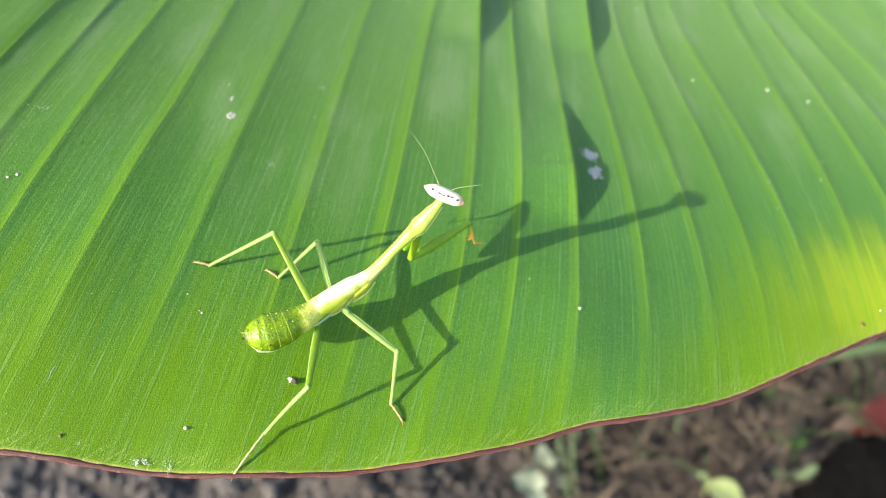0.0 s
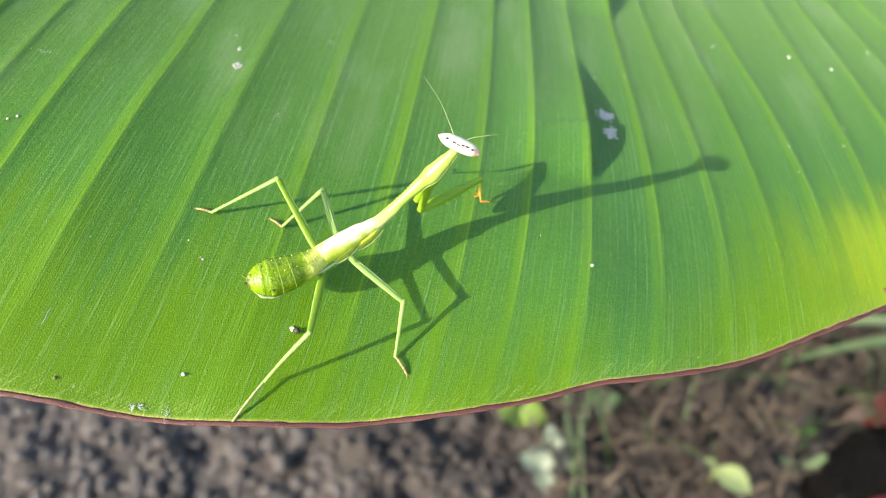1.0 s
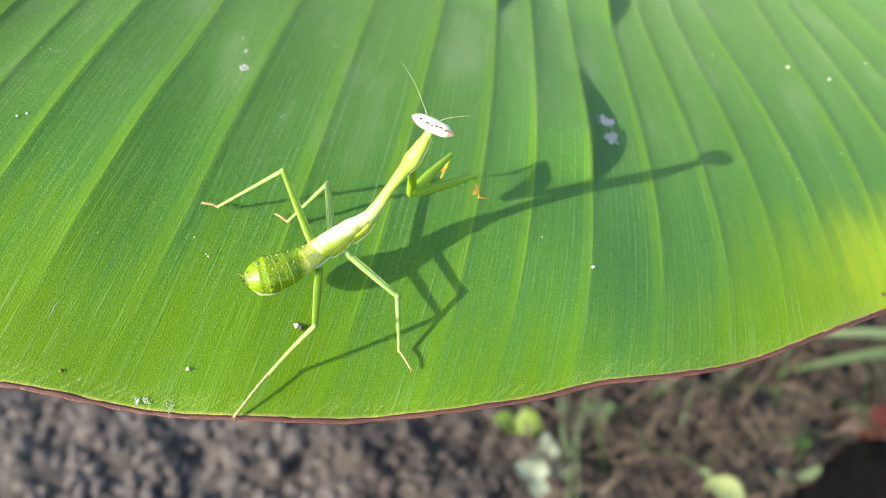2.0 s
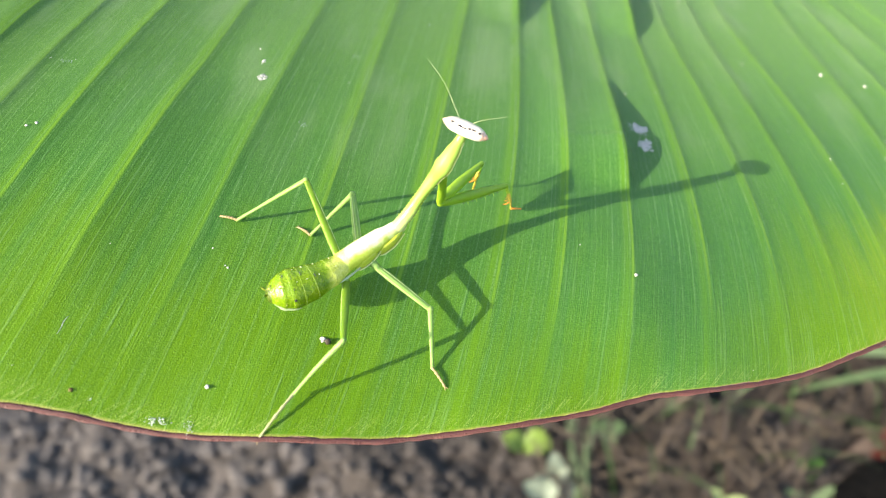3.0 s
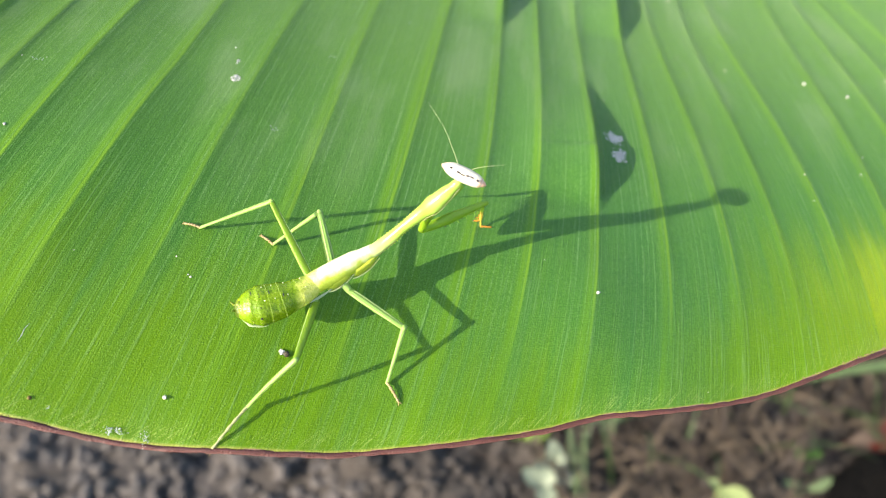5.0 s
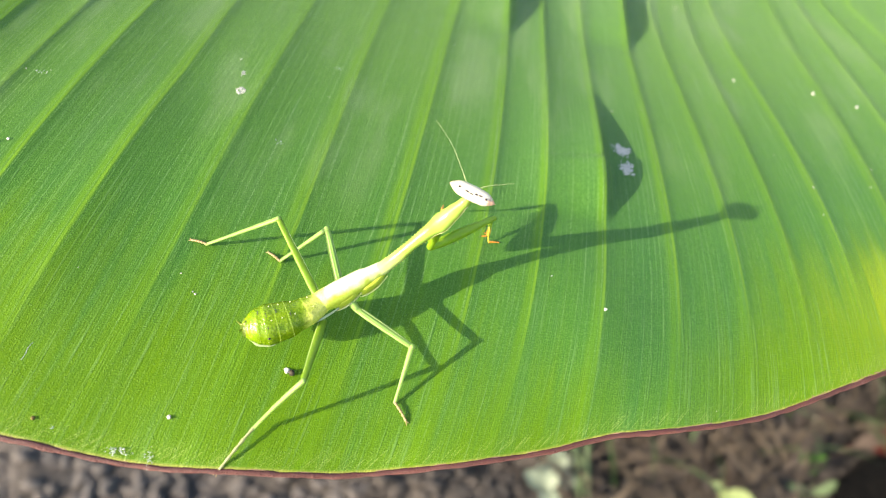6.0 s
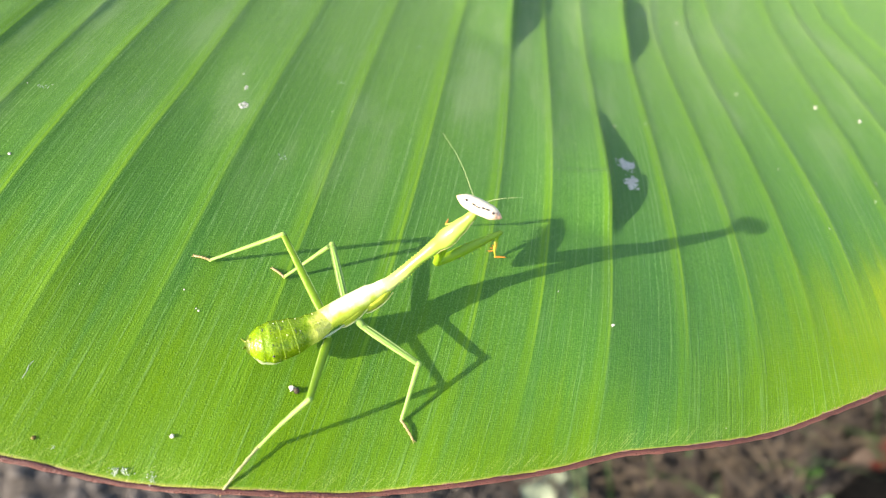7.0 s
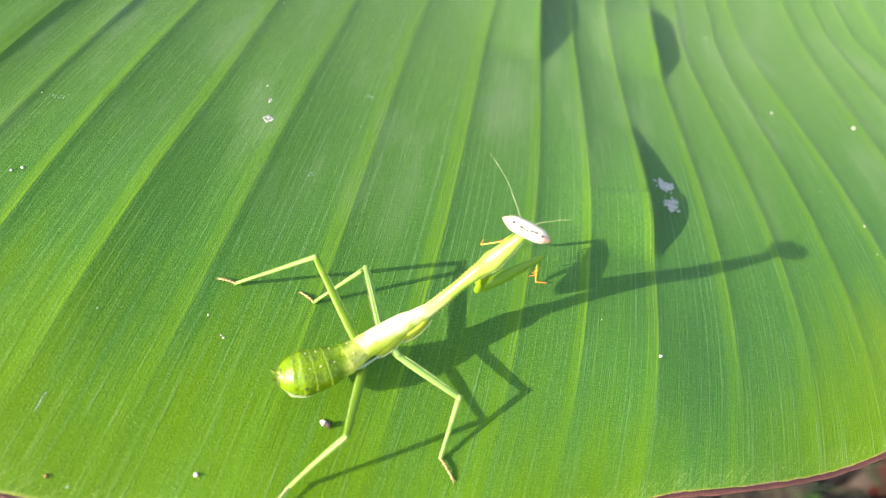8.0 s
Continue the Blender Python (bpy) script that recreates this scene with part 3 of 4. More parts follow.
def build_leaf():
    leaf = tagged(new("banana_leaf"), "broad ribbed green banana leaf with a thin red-brown margin", "leaf")
    leaf.matrix_basis = Matrix.Translation(ROOT)
    p, s, X, Y, Z, rim = leaf_grid()
    nc, nr = p.shape
    top = np.stack([X, Y, Z], -1) - np.array(ROOT)
    low = top - [0.0, 0.0, 0.00034]
    verts = np.concatenate([top.reshape(-1, 3), low.reshape(-1, 3)])
    i = np.arange(nc * nr).reshape(nc, nr)
    quads = np.stack([i[:-1, :-1], i[1:, :-1], i[1:, 1:], i[:-1, 1:]], -1).reshape(-1, 4)
    under = quads[:, ::-1] + nc * nr
    n = nc * nr
    side = [np.stack([b, a, a + n, b + n], -1) for a, b in ((i[:-1, 0], i[1:, 0]), (i[1:, -1], i[:-1, -1]), (i[0, 1:], i[0, :-1]), (i[-1, :-1], i[-1, 1:]))]
    faces = np.concatenate([quads, under, *side])
    me = bpy.data.meshes.new("blade")
    me.from_pydata(verts.tolist(), [], faces.tolist())
    for key, value in (("rib", p - FIRST), ("lie", Y), ("rim", rim)):
        a = me.attributes.new(key, "FLOAT", "POINT")
        a.data.foreach_set("value", np.tile(value.ravel(), 2).astype(np.float32))
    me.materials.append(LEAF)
    me.polygons.foreach_set("use_smooth", [True] * len(me.polygons))
    blade = new("blade", me)
    blade.parent = leaf
    # margin: a rolled red-brown cord with a dark groove
    edge = [Vector(v) for v in top[:, 0]]
    for name, material, shift, r, label in (("margin", RIM, (0, -0.00014, -0.00018), 0.00030, "rolled red-brown leaf margin"),
                                             ("margin_groove", RIM_DARK, (0, -0.00004, 0.00004), 0.00020, "dark line along the margin"),
                                             ("margin_lip", RIM_LIP, (0, 0.00022, 0.0), 0.00007, "thin pinkish lip of the margin")):
        bm = bmesh.new()
        rings = []
        for k, q in enumerate(edge):
            ahead = (edge[min(k + 1, len(edge) - 1)] - edge[max(k - 1, 0)]).normalized()
            out = ahead.cross(Vector((0, 0, 1))).normalized()
            up = out.cross(ahead)
            grow = 1 + 0.22 * noise.noise(q * 260) + 0.30 * noise.noise(q * 1100 + Vector((r * 9e4, 0, 0)))
            c = q + out * -shift[1] + up * (shift[2] + 0.00010 * noise.noise(q * 400 + Vector((0, r * 9e4, 0)))) + out * 0.00012 * noise.noise(q * 620 + Vector((r * 5e4, 7, 0)))
            rings.append([bm.verts.new(c + grow * r * (out * math.cos(a) * 1.15 + up * math.sin(a) * 0.62)) for a in (2 * math.pi * j / 8 for j in range(8))])
        for a, b in zip(rings, rings[1:]):
            for j in range(8):
                bm.faces.new((a[j], b[j], b[(j + 1) % 8], a[(j + 1) % 8]))
        part(name, bm, material, leaf, label)
    # frayed scurf along the lip
    rnd = random.Random(21)
    bm = bmesh.new()
    for k in range(520):
        i0 = rnd.randrange(30, len(edge) - 31)
        q = edge[i0].lerp(edge[i0 + 1], rnd.random()) + Vector((0, rnd.uniform(0.0001, 0.0006), 0.00003))
        lump(q, rnd.uniform(0.00004, 0.00011), k, 0.7, (rnd.uniform(0.8, 2.2), 1, 0.5), bm, 1)
    part("margin_scurf", bm, RIM_LIP, leaf, "pale frayed specks along the margin")
    # midrib and stalk beyond the view
    spine = [Vector(top[k, -1]) + Vector((0, 0.006, -0.006)) for k in range(0, nc, 24)] + [Vector(top[-1, -1]) + Vector((0, 0.006, -0.006))]
    part("midrib", tube(spine, [0.004 + 0.005 * k / len(spine) for k in range(len(spine))], 14, 3), MIDRIB, leaf, "thick pale green midrib")
    end = spine[-1]
    part("stalk", tube([end, end + Vector((0.02, 0.10, -0.03)), end + Vector((0.02, 0.22, -0.18)), Vector((end.x, end.y + 0.27, -0.52))], [0.009, 0.010, 0.012, 0.016], 14, 6), MIDRIB, leaf, "stout green leaf stalk down to the soil")
    return leaf


# ---- specks on the leaf ----
def build_specks(leaf):
    # X, Y, radius in mm: white grains
    grains = ((-22.8, 63.7, 0.58), (-36.7, 55.3, 0.46), (22.9, 80.2, 0.40), (14.7, 85.5, 0.18), (-39.3, 75.5, 0.20), (-67.0, 91.7, 0.34), (-68.2, 90.9, 0.34),
              (-60.0, 54.9, 0.24), (-59.6, 52.1, 0.30), (76.1, 151.7, 0.80), (85.0, 148.4, 0.75), (66.3, 117.3, 0.34), (66.2, 110.0, 0.24), (28.8, 132.0, 0.26),
              (-40.1, 122.1, 0.30), (-52.3, 73.2, 0.14), (60.8, 126.2, 0.24), (78.2, 119.6, 0.34), (80.5, 125.7, 0.24), (47.9, 155.7, 0.28), (51.3, 186.9, 0.5),
              (35.1, 134.1, 0.2), (96.8, 157.4, 0.5), (58.5, 153.0, 0.48), (-69.5, 106.5, 0.22), (-66.2, 107.5, 0.15), (-24.2, 117.7, 0.13),
              (-2.8, 145.0, 0.16), (79.0, 86.3, 0.28), (38.9, 66.6, 0.14), (64.5, 81.2, 0.14), (-43.0, 152.0, 0.2), (-36.8, 72.7, 0.24), (-37.2, 73.0, 0.16))
    for k, (x, y, r) in enumerate(grains):
        r *= MM * (0.44 if y > 100 else 0.64)
        at = surface(x * MM, y * MM)
        part("grain", lump(at + Vector((0, 0, r * 0.45)), r, k, 0.75, (1, 1, 0.7)), CRUST, leaf, "tiny white grain stuck to the leaf")
    part("dark_grain", lump(surface(-0.0221, 0.0634) + Vector((0, 0, 0.0004)), 0.00042, 5, 0.3), DARK_SPECK, leaf, "dark side of a seed-like grain")
    # dried splashes: thin crusts of small flakes
    rnd = random.Random(4)
    crusts = ((29.3, 119.8, 1.5, 1.4, 80, CRUST, "pale grey dried splash"), (29.9, 114.7, 1.2, 1.8, 70, CRUST, "pale grey dried splash"),
              (-38.3, 113.6, 0.5, 0.5, 5, CRUST, "white dried drip"), (-38.9, 118.2, 0.35, 0.9, 8, CRUST, "white dried drip"),
              (-38.1, 50.1, 0.5, 1.4, 18, CRUST_GREY, "greyish scurf at the margin"), (-42.0, 50.4, 1.6, 0.6, 16, CRUST_GREY, "greyish scurf at the margin"),
              (-51.4, 52.0, 1.7, 0.5, 26, CRUST_GREY, "thin grey scurf"), (-0.3, 63.4, 0.7, 1.1, 10, CRUST_GREY, "faint grey stain of scurf"),
              (-67.4, 106.7, 1.2, 0.7, 7, CRUST_GREY, "faint grey scurf"), (-30.2, 103.7, 0.7, 0.6, 6, CRUST_GREY, "faint grey scurf"), (-23.7, 127.1, 0.7, 0.7, 6, CRUST_GREY, "faint grey scurf"),
              (-10.8, 146.5, 0.6, 0.6, 5, CRUST_GREY, "faint grey scurf"))
    for x, y, wide, long, count, material, label in crusts:
        bm = bmesh.new()
        for k in range(count * 2):
            px, py = x + rnd.gauss(0, wide * 0.45), y + rnd.gauss(0, long * 0.45)
            r = rnd.uniform(0.05, 0.17) * (1.5 if material is CRUST else 0.8) * min(1.0, 0.45 + wide * 0.4)
            lump(surface(px * MM, py * MM) + Vector((0, 0, 0.00001)), r * MM, k + int(x * 7), 0.8, (1.3, 1.3, 0.12), bm, 1)
        part("crust", bm, material, leaf, label)
    bm = bmesh.new()
    for k in range(22):
        a = 2 * math.pi * k / 22
        lump(surface((-38.3 + rnd.uniform(0.25, 0.75) * math.cos(a)) * MM, (113.4 + rnd.uniform(0.4, 1.0) * math.sin(a)) * MM), rnd.uniform(0.08, 0.26) * MM, k, 0.7, (1.2, 1.2, 0.25), bm, 1)
    part("crust", bm, CRUST, leaf, "white dried ring of a drip")
    part("fibre", tube([surface(x * MM, y * MM) + Vector((0, 0, 0.00012)) for x, y in ((-55.9, 59.5), (-55.6, 60.4), (-55.5, 61.2), (-55.1, 62.0))], [0.00003, 0.00005, 0.00005, 0.00003], 6, 3), CRUST_GREY, leaf, "thin pale fibre")
    part("brown_spot", lump(surface(0.0746, 0.0831), 0.00045, 9, 0.3, (1, 1, 0.3)), BROWN_SPOT, leaf, "small brown spot")
    part("dark_dot", lump(surface(-0.0527, 0.0527) + Vector((0, 0, 0.0002)), 0.00028, 3, 0.4), BROWN_SPOT, leaf, "tiny brown crumb")


# ---- the mantis; its space is the leaf's at rest, in mm from its origin ----
BASE = Vector((-0.015, 0.072, 0.5133))
UP = Vector((0.2, -0.07, 0.98)).normalized()
AHEAD = Vector((0.0, 1.0, 0.1)).normalized()


def along(a, b, ref=UP):
    """The pose of a limb that starts at a and points its z to b."""
    z = (Vector(b) - Vector(a)).normalized()
    x = Vector(ref).cross(z).normalized()
    m = Matrix((x, z.cross(x), z)).transposed().to_4x4()
    m.translation = Vector(a)
    return m


def limb(name, a, b, radii, material, parent, label="", n=10, bow=0.0, flat=1.0, ref=UP):
    """A tapering limb from a to b; its origin lies at a."""
    length = (Vector(b) - Vector(a)).length
    k = len(radii) - 1
    pts = [(0, bow * math.sin(math.pi * i / k) * length, length * i / k) for i in range(k + 1)]
    ob = part(name, tube(pts, [(r, r * flat) for r in radii], n, 4, (0, 1, 0)), material, parent, label)
    ob.matrix_basis = along(a, b, ref)
    return ob


LEGS = {  # hip, knee, ankle, toe
    "left_hind": mm((-4.2, -0.2, 7.2), (-10.86, 10.04, 12.77), (-21.8, 8.65, 6.54), (-23.99, 9.06, 6.9)),
    "left_middle": mm((-1.9, 3.0, 6.4), (-4.8, 11.85, 8.65), (-11.28, 8.13, 4.02), (-13.08, 9.37, 4.4)),
    "right_middle": mm((0.7, -0.1, 5.9), (8.11, -4.75, 2.58), (7.15, -10.64, -2.98), (8.89, -12.9, -3.95)),
    "right_hind": mm((-3.6, -2.4, 6.0), (-3.88, -13.33, 6.74), (-10.71, -17.23, 0.02), (-14.66, -22.63, -2.03)),
}
FORE = {  # shoulder, elbow, wrist, end of the shin
    "right": mm((11.46, 8.85, 14.7), (9.86, 10.68, 5.92), (19.61, 20.6, 3.22), (20.2, 19.6, 0.82)),
    "left": mm((11.1, 9.6, 14.85), (9.0, 10.9, 8.2), (14.2, 21.5, 6.8), (13.3, 20.6, 4.4)),
}
FORE_FOOT = {"right": [Vector(q) for q in mm((0.1, -0.5, -1.1), (1.7, 0.2, -0.3))], "left": [Vector(q) for q in mm((-3.3, 0.9, -1.9), (0.3, 1.3, -0.2))]}
WAIST = Vector(mm((3.4, 4.8, 8.4))[0])
HEAD = Vector(mm((15.25, 10.36, 20.77))[0])


def build_mantis():
    mantis = tagged(new("praying_mantis"), "slender green mantis nymph with a cream-white head, standing on a leaf", "mantis")
    mantis.matrix_basis = Matrix.Translation(BASE)
    made = {"mantis": mantis}
    # torso with wing pads and a ringed abdomen
    torso = part("thorax", tube(mm((-5.2, -1.6, 7.75), (-3.4, -0.2, 7.85), (-1.48, 1.3, 7.85), (0.95, 3.21, 8.1), (2.6, 4.3, 8.3), (4.3, 5.5, 8.6)),
                                [(0.0013, 0.0011), (0.00165, 0.00135), (0.00175, 0.0014), (0.00155, 0.0013), (0.00122, 0.00112), (0.00098, 0.0009)], 16, 5), THORAX, mantis, "pale yellow-green sunlit thorax")
    made["torso"] = torso
    axis = curve_through(mm((-3.2, -0.1, 7.7), (-6.2, -2.4, 7.5), (-8.6, -3.75, 7.45), (-10.5, -4.6, 7.55), (-11.8, -5.05, 7.65), (-12.65, -5.3, 7.75), (-13.1, -5.42, 7.85)),
                         [(0.00140, 0.00125), (0.00215, 0.0019), (0.0027, 0.0024), (0.00295, 0.00258), (0.00258, 0.0023), (0.00180, 0.0016), (0.0010, 0.0009)], 8)
    cuts = [0, 7, 14, 20, 26, 32, 37, 42, len(axis) - 1]
    for k, (i, j) in enumerate(zip(cuts, cuts[1:])):
        ring = axis[i:j + 1]
        pts = [q for q, r in ring] + [ring[-1][0] + (ring[-1][0] - ring[-2][0]).normalized() * 0.00022]
        rad = [tuple(r * (0.985 + 0.020 * (m / max(1, len(ring) - 1)) ** 1.5)) for m, (q, r) in enumerate(ring)] + [tuple(ring[-1][1] * 0.97)]
        last = k == len(cuts) - 2
        part("abdomen_segment", tube(pts, rad, 20, 2), TAIL_OLIVE if k > 5 else GREEN_ABDOMEN, torso, "blunt olive tail segment" if last else "glossy olive-green abdomen ring")
        if not last:
            q, r = ring[-1]
            d = (ring[-1][0] - ring[-2][0]).normalized()
            part("seam", tube([q - d * 0.00002, q + d * 0.00003], [tuple(r * 1.007), tuple(r * 0.990)], 20, 1), ABDOMEN_LIP, torso, "pale rim of an abdomen ring")
            # a row of fine pale bumps along the flanks
            side = d.cross(UP).normalized()
            for sgn in (-1, 1):
                part("flank_tooth", lump(q + side * sgn * r.x * 0.98 + UP * 0.0002, 0.00011, k, 0.2, sub=1), ABDOMEN_LIP, torso)
            if k == 3:
                part("flank_spot", lump(q - side * r.x * 0.92 + UP * r.y * 0.36, 0.00022, 3, 0.3, sub=1), BLACK, torso, "small black spot on the flank")
            for off in (-0.3, 0.5):
                up = UP * math.sqrt(max(0.05, 1 - off * off))
                part("pale_dot", lump(q - d * 0.0006 + side * off * r.x + up * r.y * 0.985, 0.00010, k, 0.2, sub=1), GREEN_PALE, torso)
    tail = axis[-1][0]
    for sgn in (-1, 1):
        out = Vector((-0.83, -0.25, 0.4)) + Vector((-0.3, 0.8, 0.2)) * sgn * 0.6
        part("cercus", tube([tail + out * 0.0006, tail + out * 0.0010, tail + out * 0.0014 + UP * 0.0002], [0.00022, 0.00017, 0.00005], 7, 3), TAIL_PALE, torso, "short pale tail feeler")
    part("tail_plate", lump(tail + Vector((0.0001, 0.0, 0.0010)), 0.0006, 8, 0.45, (1, 1.2, 0.6)), TAIL_PALE, torso, "pale crumpled tail plate")
    for i, off, r0 in ((39, -0.45, 0.00030), (39, 0.1, 0.00034), (40, 0.55, 0.00028), (43, -0.35, 0.00036), (43, 0.3, 0.00034), (46, 0.0, 0.00042)):
        q, r = axis[i]
        side = (axis[i][0] - axis[i - 1][0]).cross(UP).normalized()
        part("tail_plate", lump(q - side * off * r.x + UP * r.y * math.sqrt(1 - off * off) * 0.97, r0 * 0.9, i, 0.7, (1.4, 1.4, 0.35), sub=2), TAIL_PALE, torso, "small pale plate of the tail")
    hoop = []
    for i in range(22, len(axis), 2):
        q, r = axis[i]
        d = (axis[i][0] - axis[i - 1][0]).normalized()
        side = d.cross(UP).normalized()
        low = math.pi * 1.16
        hoop.append(q + side * math.cos(low) * r.x * 1.0 + UP * math.sin(low) * r.y * 1.0)
    part("tail_rim", tube(hoop, [0.00006 + 0.00016 * math.sin(math.pi * k / (len(hoop) - 1)) for k in range(len(hoop))], 7, 3), TAIL_RIM, torso, "pale rim along the underside of the tail")
    for i, off in ((14, 0.25), (20, -0.1), (26, 0.0), (32, -0.25), (26, 0.55), (37, 0.1)):
        q, r = axis[i]
        side = (axis[i][0] - axis[i - 1][0]).cross(UP).normalized()
        o = q - side * off * r.x + UP * r.y * math.sqrt(1 - off * off)
        part("dark_dash", tube([o - side * 0.00028, o + side * 0.00028], [0.00005, 0.00005], 5, 1), BLACK, torso)
    part("dark_mark", lump(Vector(mm((-9.0, -6.5, 7.0))[0]), 0.00036, 3, 0.3), BLACK, torso, "black spot under the tail")
    part("flank_membrane", tube(mm((-1.6, -0.8, 6.8), (-3.2, -2.1, 6.5), (-4.8, -3.3, 6.4)), [(0.00010, 0.00018), (0.00016, 0.00024), (0.00006, 0.00008)], 8, 5), MEMBRANE, torso, "pale strip of skin along the flank")
    for sgn in (-1, 1):
        for base, tip in (((0.9, 3.0, 7.95), (-2.8, 0.1, 7.4)), ((4.0, 5.3, 8.35), (0.3, 2.6, 7.6))):
            a, b = Vector(mm(base)[0]), Vector(mm(tip)[0])
            side = (b - a).cross(UP).normalized() * -sgn * (1.0 if sgn > 0 else 0.6)
            pts = [a + side * 0.0007, a.lerp(b, 0.4) + side * 0.00125 - UP * 0.0003, a.lerp(b, 0.8) + side * 0.0013 - UP * 0.0004, b + side * 0.0011 - UP * 0.0003]
            part("wing_pad", tube(pts, [(0.0002, 0.0004), (0.00038, 0.0010), (0.00040, 0.0011), (0.0001, 0.0003)], 10, 5), PAD, torso, "small yellow-green wing pad")
            if sgn > 0:
                part("pad_rim", tube([q + side * 0.0005 - UP * 0.0003 for q in pts], [0.00010, 0.00011, 0.00011, 0.00006], 6, 4), GREEN_PALE, torso, "pale rim of the wing pad")
    for hip, *_ in LEGS.values():
        h = Vector(hip)
        core = WAIST + (Vector(mm((-5.2, -1.6, 7.4))[0]) - WAIST) * min(1.0, max(0.0, (WAIST - h).dot((WAIST - Vector(mm((-5.2, -1.6, 7.4))[0])).normalized()) / 0.0105))
        part("hip", tube([core - UP * 0.0005, core.lerp(h, 0.6) - UP * 0.0003, h], [0.0006, 0.0006, 0.0005], 10, 3), GREEN_LEG, torso, "stubby green hip joint")
    # prothorax
    neck = mm((3.3, 4.7, 8.4), (5.65, 6.15, 10.1), (7.83, 7.3, 12.3), (10.03, 8.3, 14.45), (11.54, 8.7, 16.1), (13.0, 9.3, 17.8), (14.2, 9.6, 19.4), (15.0, 10.1, 20.4))
    path = [tuple(Vector(q) - WAIST) for q in neck]
    wide = [(0.00099, 0.00092), (0.00090, 0.00082), (0.00078, 0.00072), (0.00095, 0.0008), (0.00130, 0.00098), (0.00106, 0.0009), (0.00074, 0.0007), (0.00050, 0.0005)]
    view_up = (-0.35, -0.75, 0.55)
    prothorax = part("prothorax", tube(path, wide, 16, 6, view_up), SHIELD, mantis, "long slender yellow-green neck shield")
    prothorax.matrix_basis = Matrix.Translation(WAIST)
    made["prothorax"] = prothorax
    line = curve_through(path, wide, 12)
    for i in range(8, len(line) - 34, 2):
        q, r = line[i]
        ahead = (line[i + 1][0] - line[i - 1][0]).normalized()
        side = ahead.cross(Vector(view_up)).normalized()
        for sgn in (-1, 1):
            o = q + side * sgn * r.x * 0.97
            part("edge_tooth", tube([o, o + side * sgn * 0.00014], [0.00009, 0.00003], 5, 1), GREEN_BODY, prothorax)
    flange = [(line[i][0] + ((line[i + 1][0] - line[i - 1][0]).cross(Vector(view_up))).normalized() * line[i][1].x * 0.98) for i in range(34, len(line) - 8, 4)]
    part("shield_edge", tube(flange, [0.0001] * len(flange), 6, 2), GREEN_PALE, prothorax, "pale edge of the neck shield")
    keel = [(line[i][0] + (Vector(view_up).normalized()) * line[i][1].y * 0.93) for i in range(0, len(line) - 3, 6)]
    part("keel", tube(keel, [0.00007] * len(keel), 6, 2), SHIELD, prothorax, "fine pale ridge")
    # head: a broad spindle with pointed eyes, seen from behind
    e = (Vector(mm((18.12, 9.47, 19.92))[0]) - Vector(mm((12.21, 11.33, 21.77))[0])).normalized()
    head = part("head", tube([e * (x * MM) for x in (-2.35, -1.5, 0.0, 1.5, 2.35)], [(0.00076, 0.00072), (0.00099, 0.00094), (0.00107, 0.0011), (0.00099, 0.00094), (0.00076, 0.00072)], 16, 5, view_up), CREAM, mantis, "cream-white wedge-shaped head")
    head.matrix_basis = Matrix.Translation(HEAD)
    made["head"] = head
    fore = Vector((0.35, 0.55, -0.75)).normalized()
    part("face", tube([fore * 0.0001, fore * 0.0012, fore * 0.0024, fore * 0.0032], [(0.0016, 0.0007), (0.0012, 0.0007), (0.0007, 0.0005), (0.0003, 0.0003)], 12, 4, view_up), GREEN_BODY, head, "pale green narrow face")
    for sgn in (-1, 1):
        pts = [e * sgn * x * MM for x in (1.75, 2.3, 2.85, 3.25)]
        part("eye", tube(pts, [(0.00095, 0.0009), (0.00077, 0.00074), (0.00043, 0.00042), (0.00008, 0.00008)], 14, 4, view_up), EYE_PINK if sgn > 0 else EYE_CREAM, head, "pointed pinkish-orange eye" if sgn > 0 else "pointed cream eye")
    seen = Vector((0.0, -0.66, 0.75))
    for x, y, r, long in ((-1.9, 0.0, 0.16, 1.0), (2.0, 0.02, 0.16, 1.0), (-0.75, 0.1, 0.13, 2.2), (0.02, 0.16, 0.13, 1.3), (0.55, 0.0, 0.14, 1.5), (1.15, -0.06, 0.10, 2.6), (-0.3, 0.18, 0.08, 2.0)):
        side = e.cross(seen).normalized()
        o = e * x * MM + seen * 0.00104 + side * y * MM
        part("head_mark", tube([o - e * r * long * MM * 0.8, o + e * r * long * MM * 0.8], [(r * MM * 0.95, 0.00007), (r * MM * 0.95, 0.00007)], 8, 2, seen), BLACK, head, "small black mark")
    for pts, label in ((((-0.74, 0.81, 0.92), (-1.5, 2.0, 2.4), (-2.9, 4.4, 4.4), (-5.09, 7.15, 6.14)), "long thread-like feeler"), (((0.9, 0.45, 0.5), (2.0, 0.55, 0.9), (3.6, 0.6, 1.2), (5.38, 0.58, 1.5)), "short foreshortened feeler")):
        part("antenna", tube(mm(*pts), [0.00008, 0.00004, 0.000026, 0.000016], 6, 6), FEELER, head, label)
    # grasping forelegs
    for side, (shoulder, elbow, wrist, claw) in FORE.items():
        coxa = limb("coxa", shoulder, elbow, [0.00046, 0.0006, 0.0006, 0.00056], GREEN_FORE, mantis, "green foreleg hip joint")
        femur = limb("fore_femur", elbow, wrist, [0.00056, 0.00078, 0.00082, 0.00072, 0.00054, 0.00038], GREEN_FORE, mantis, "green grasping foreleg with fine spines", 12)
        inv = femur.matrix_basis.inverted()
        length = (Vector(wrist) - Vector(elbow)).length
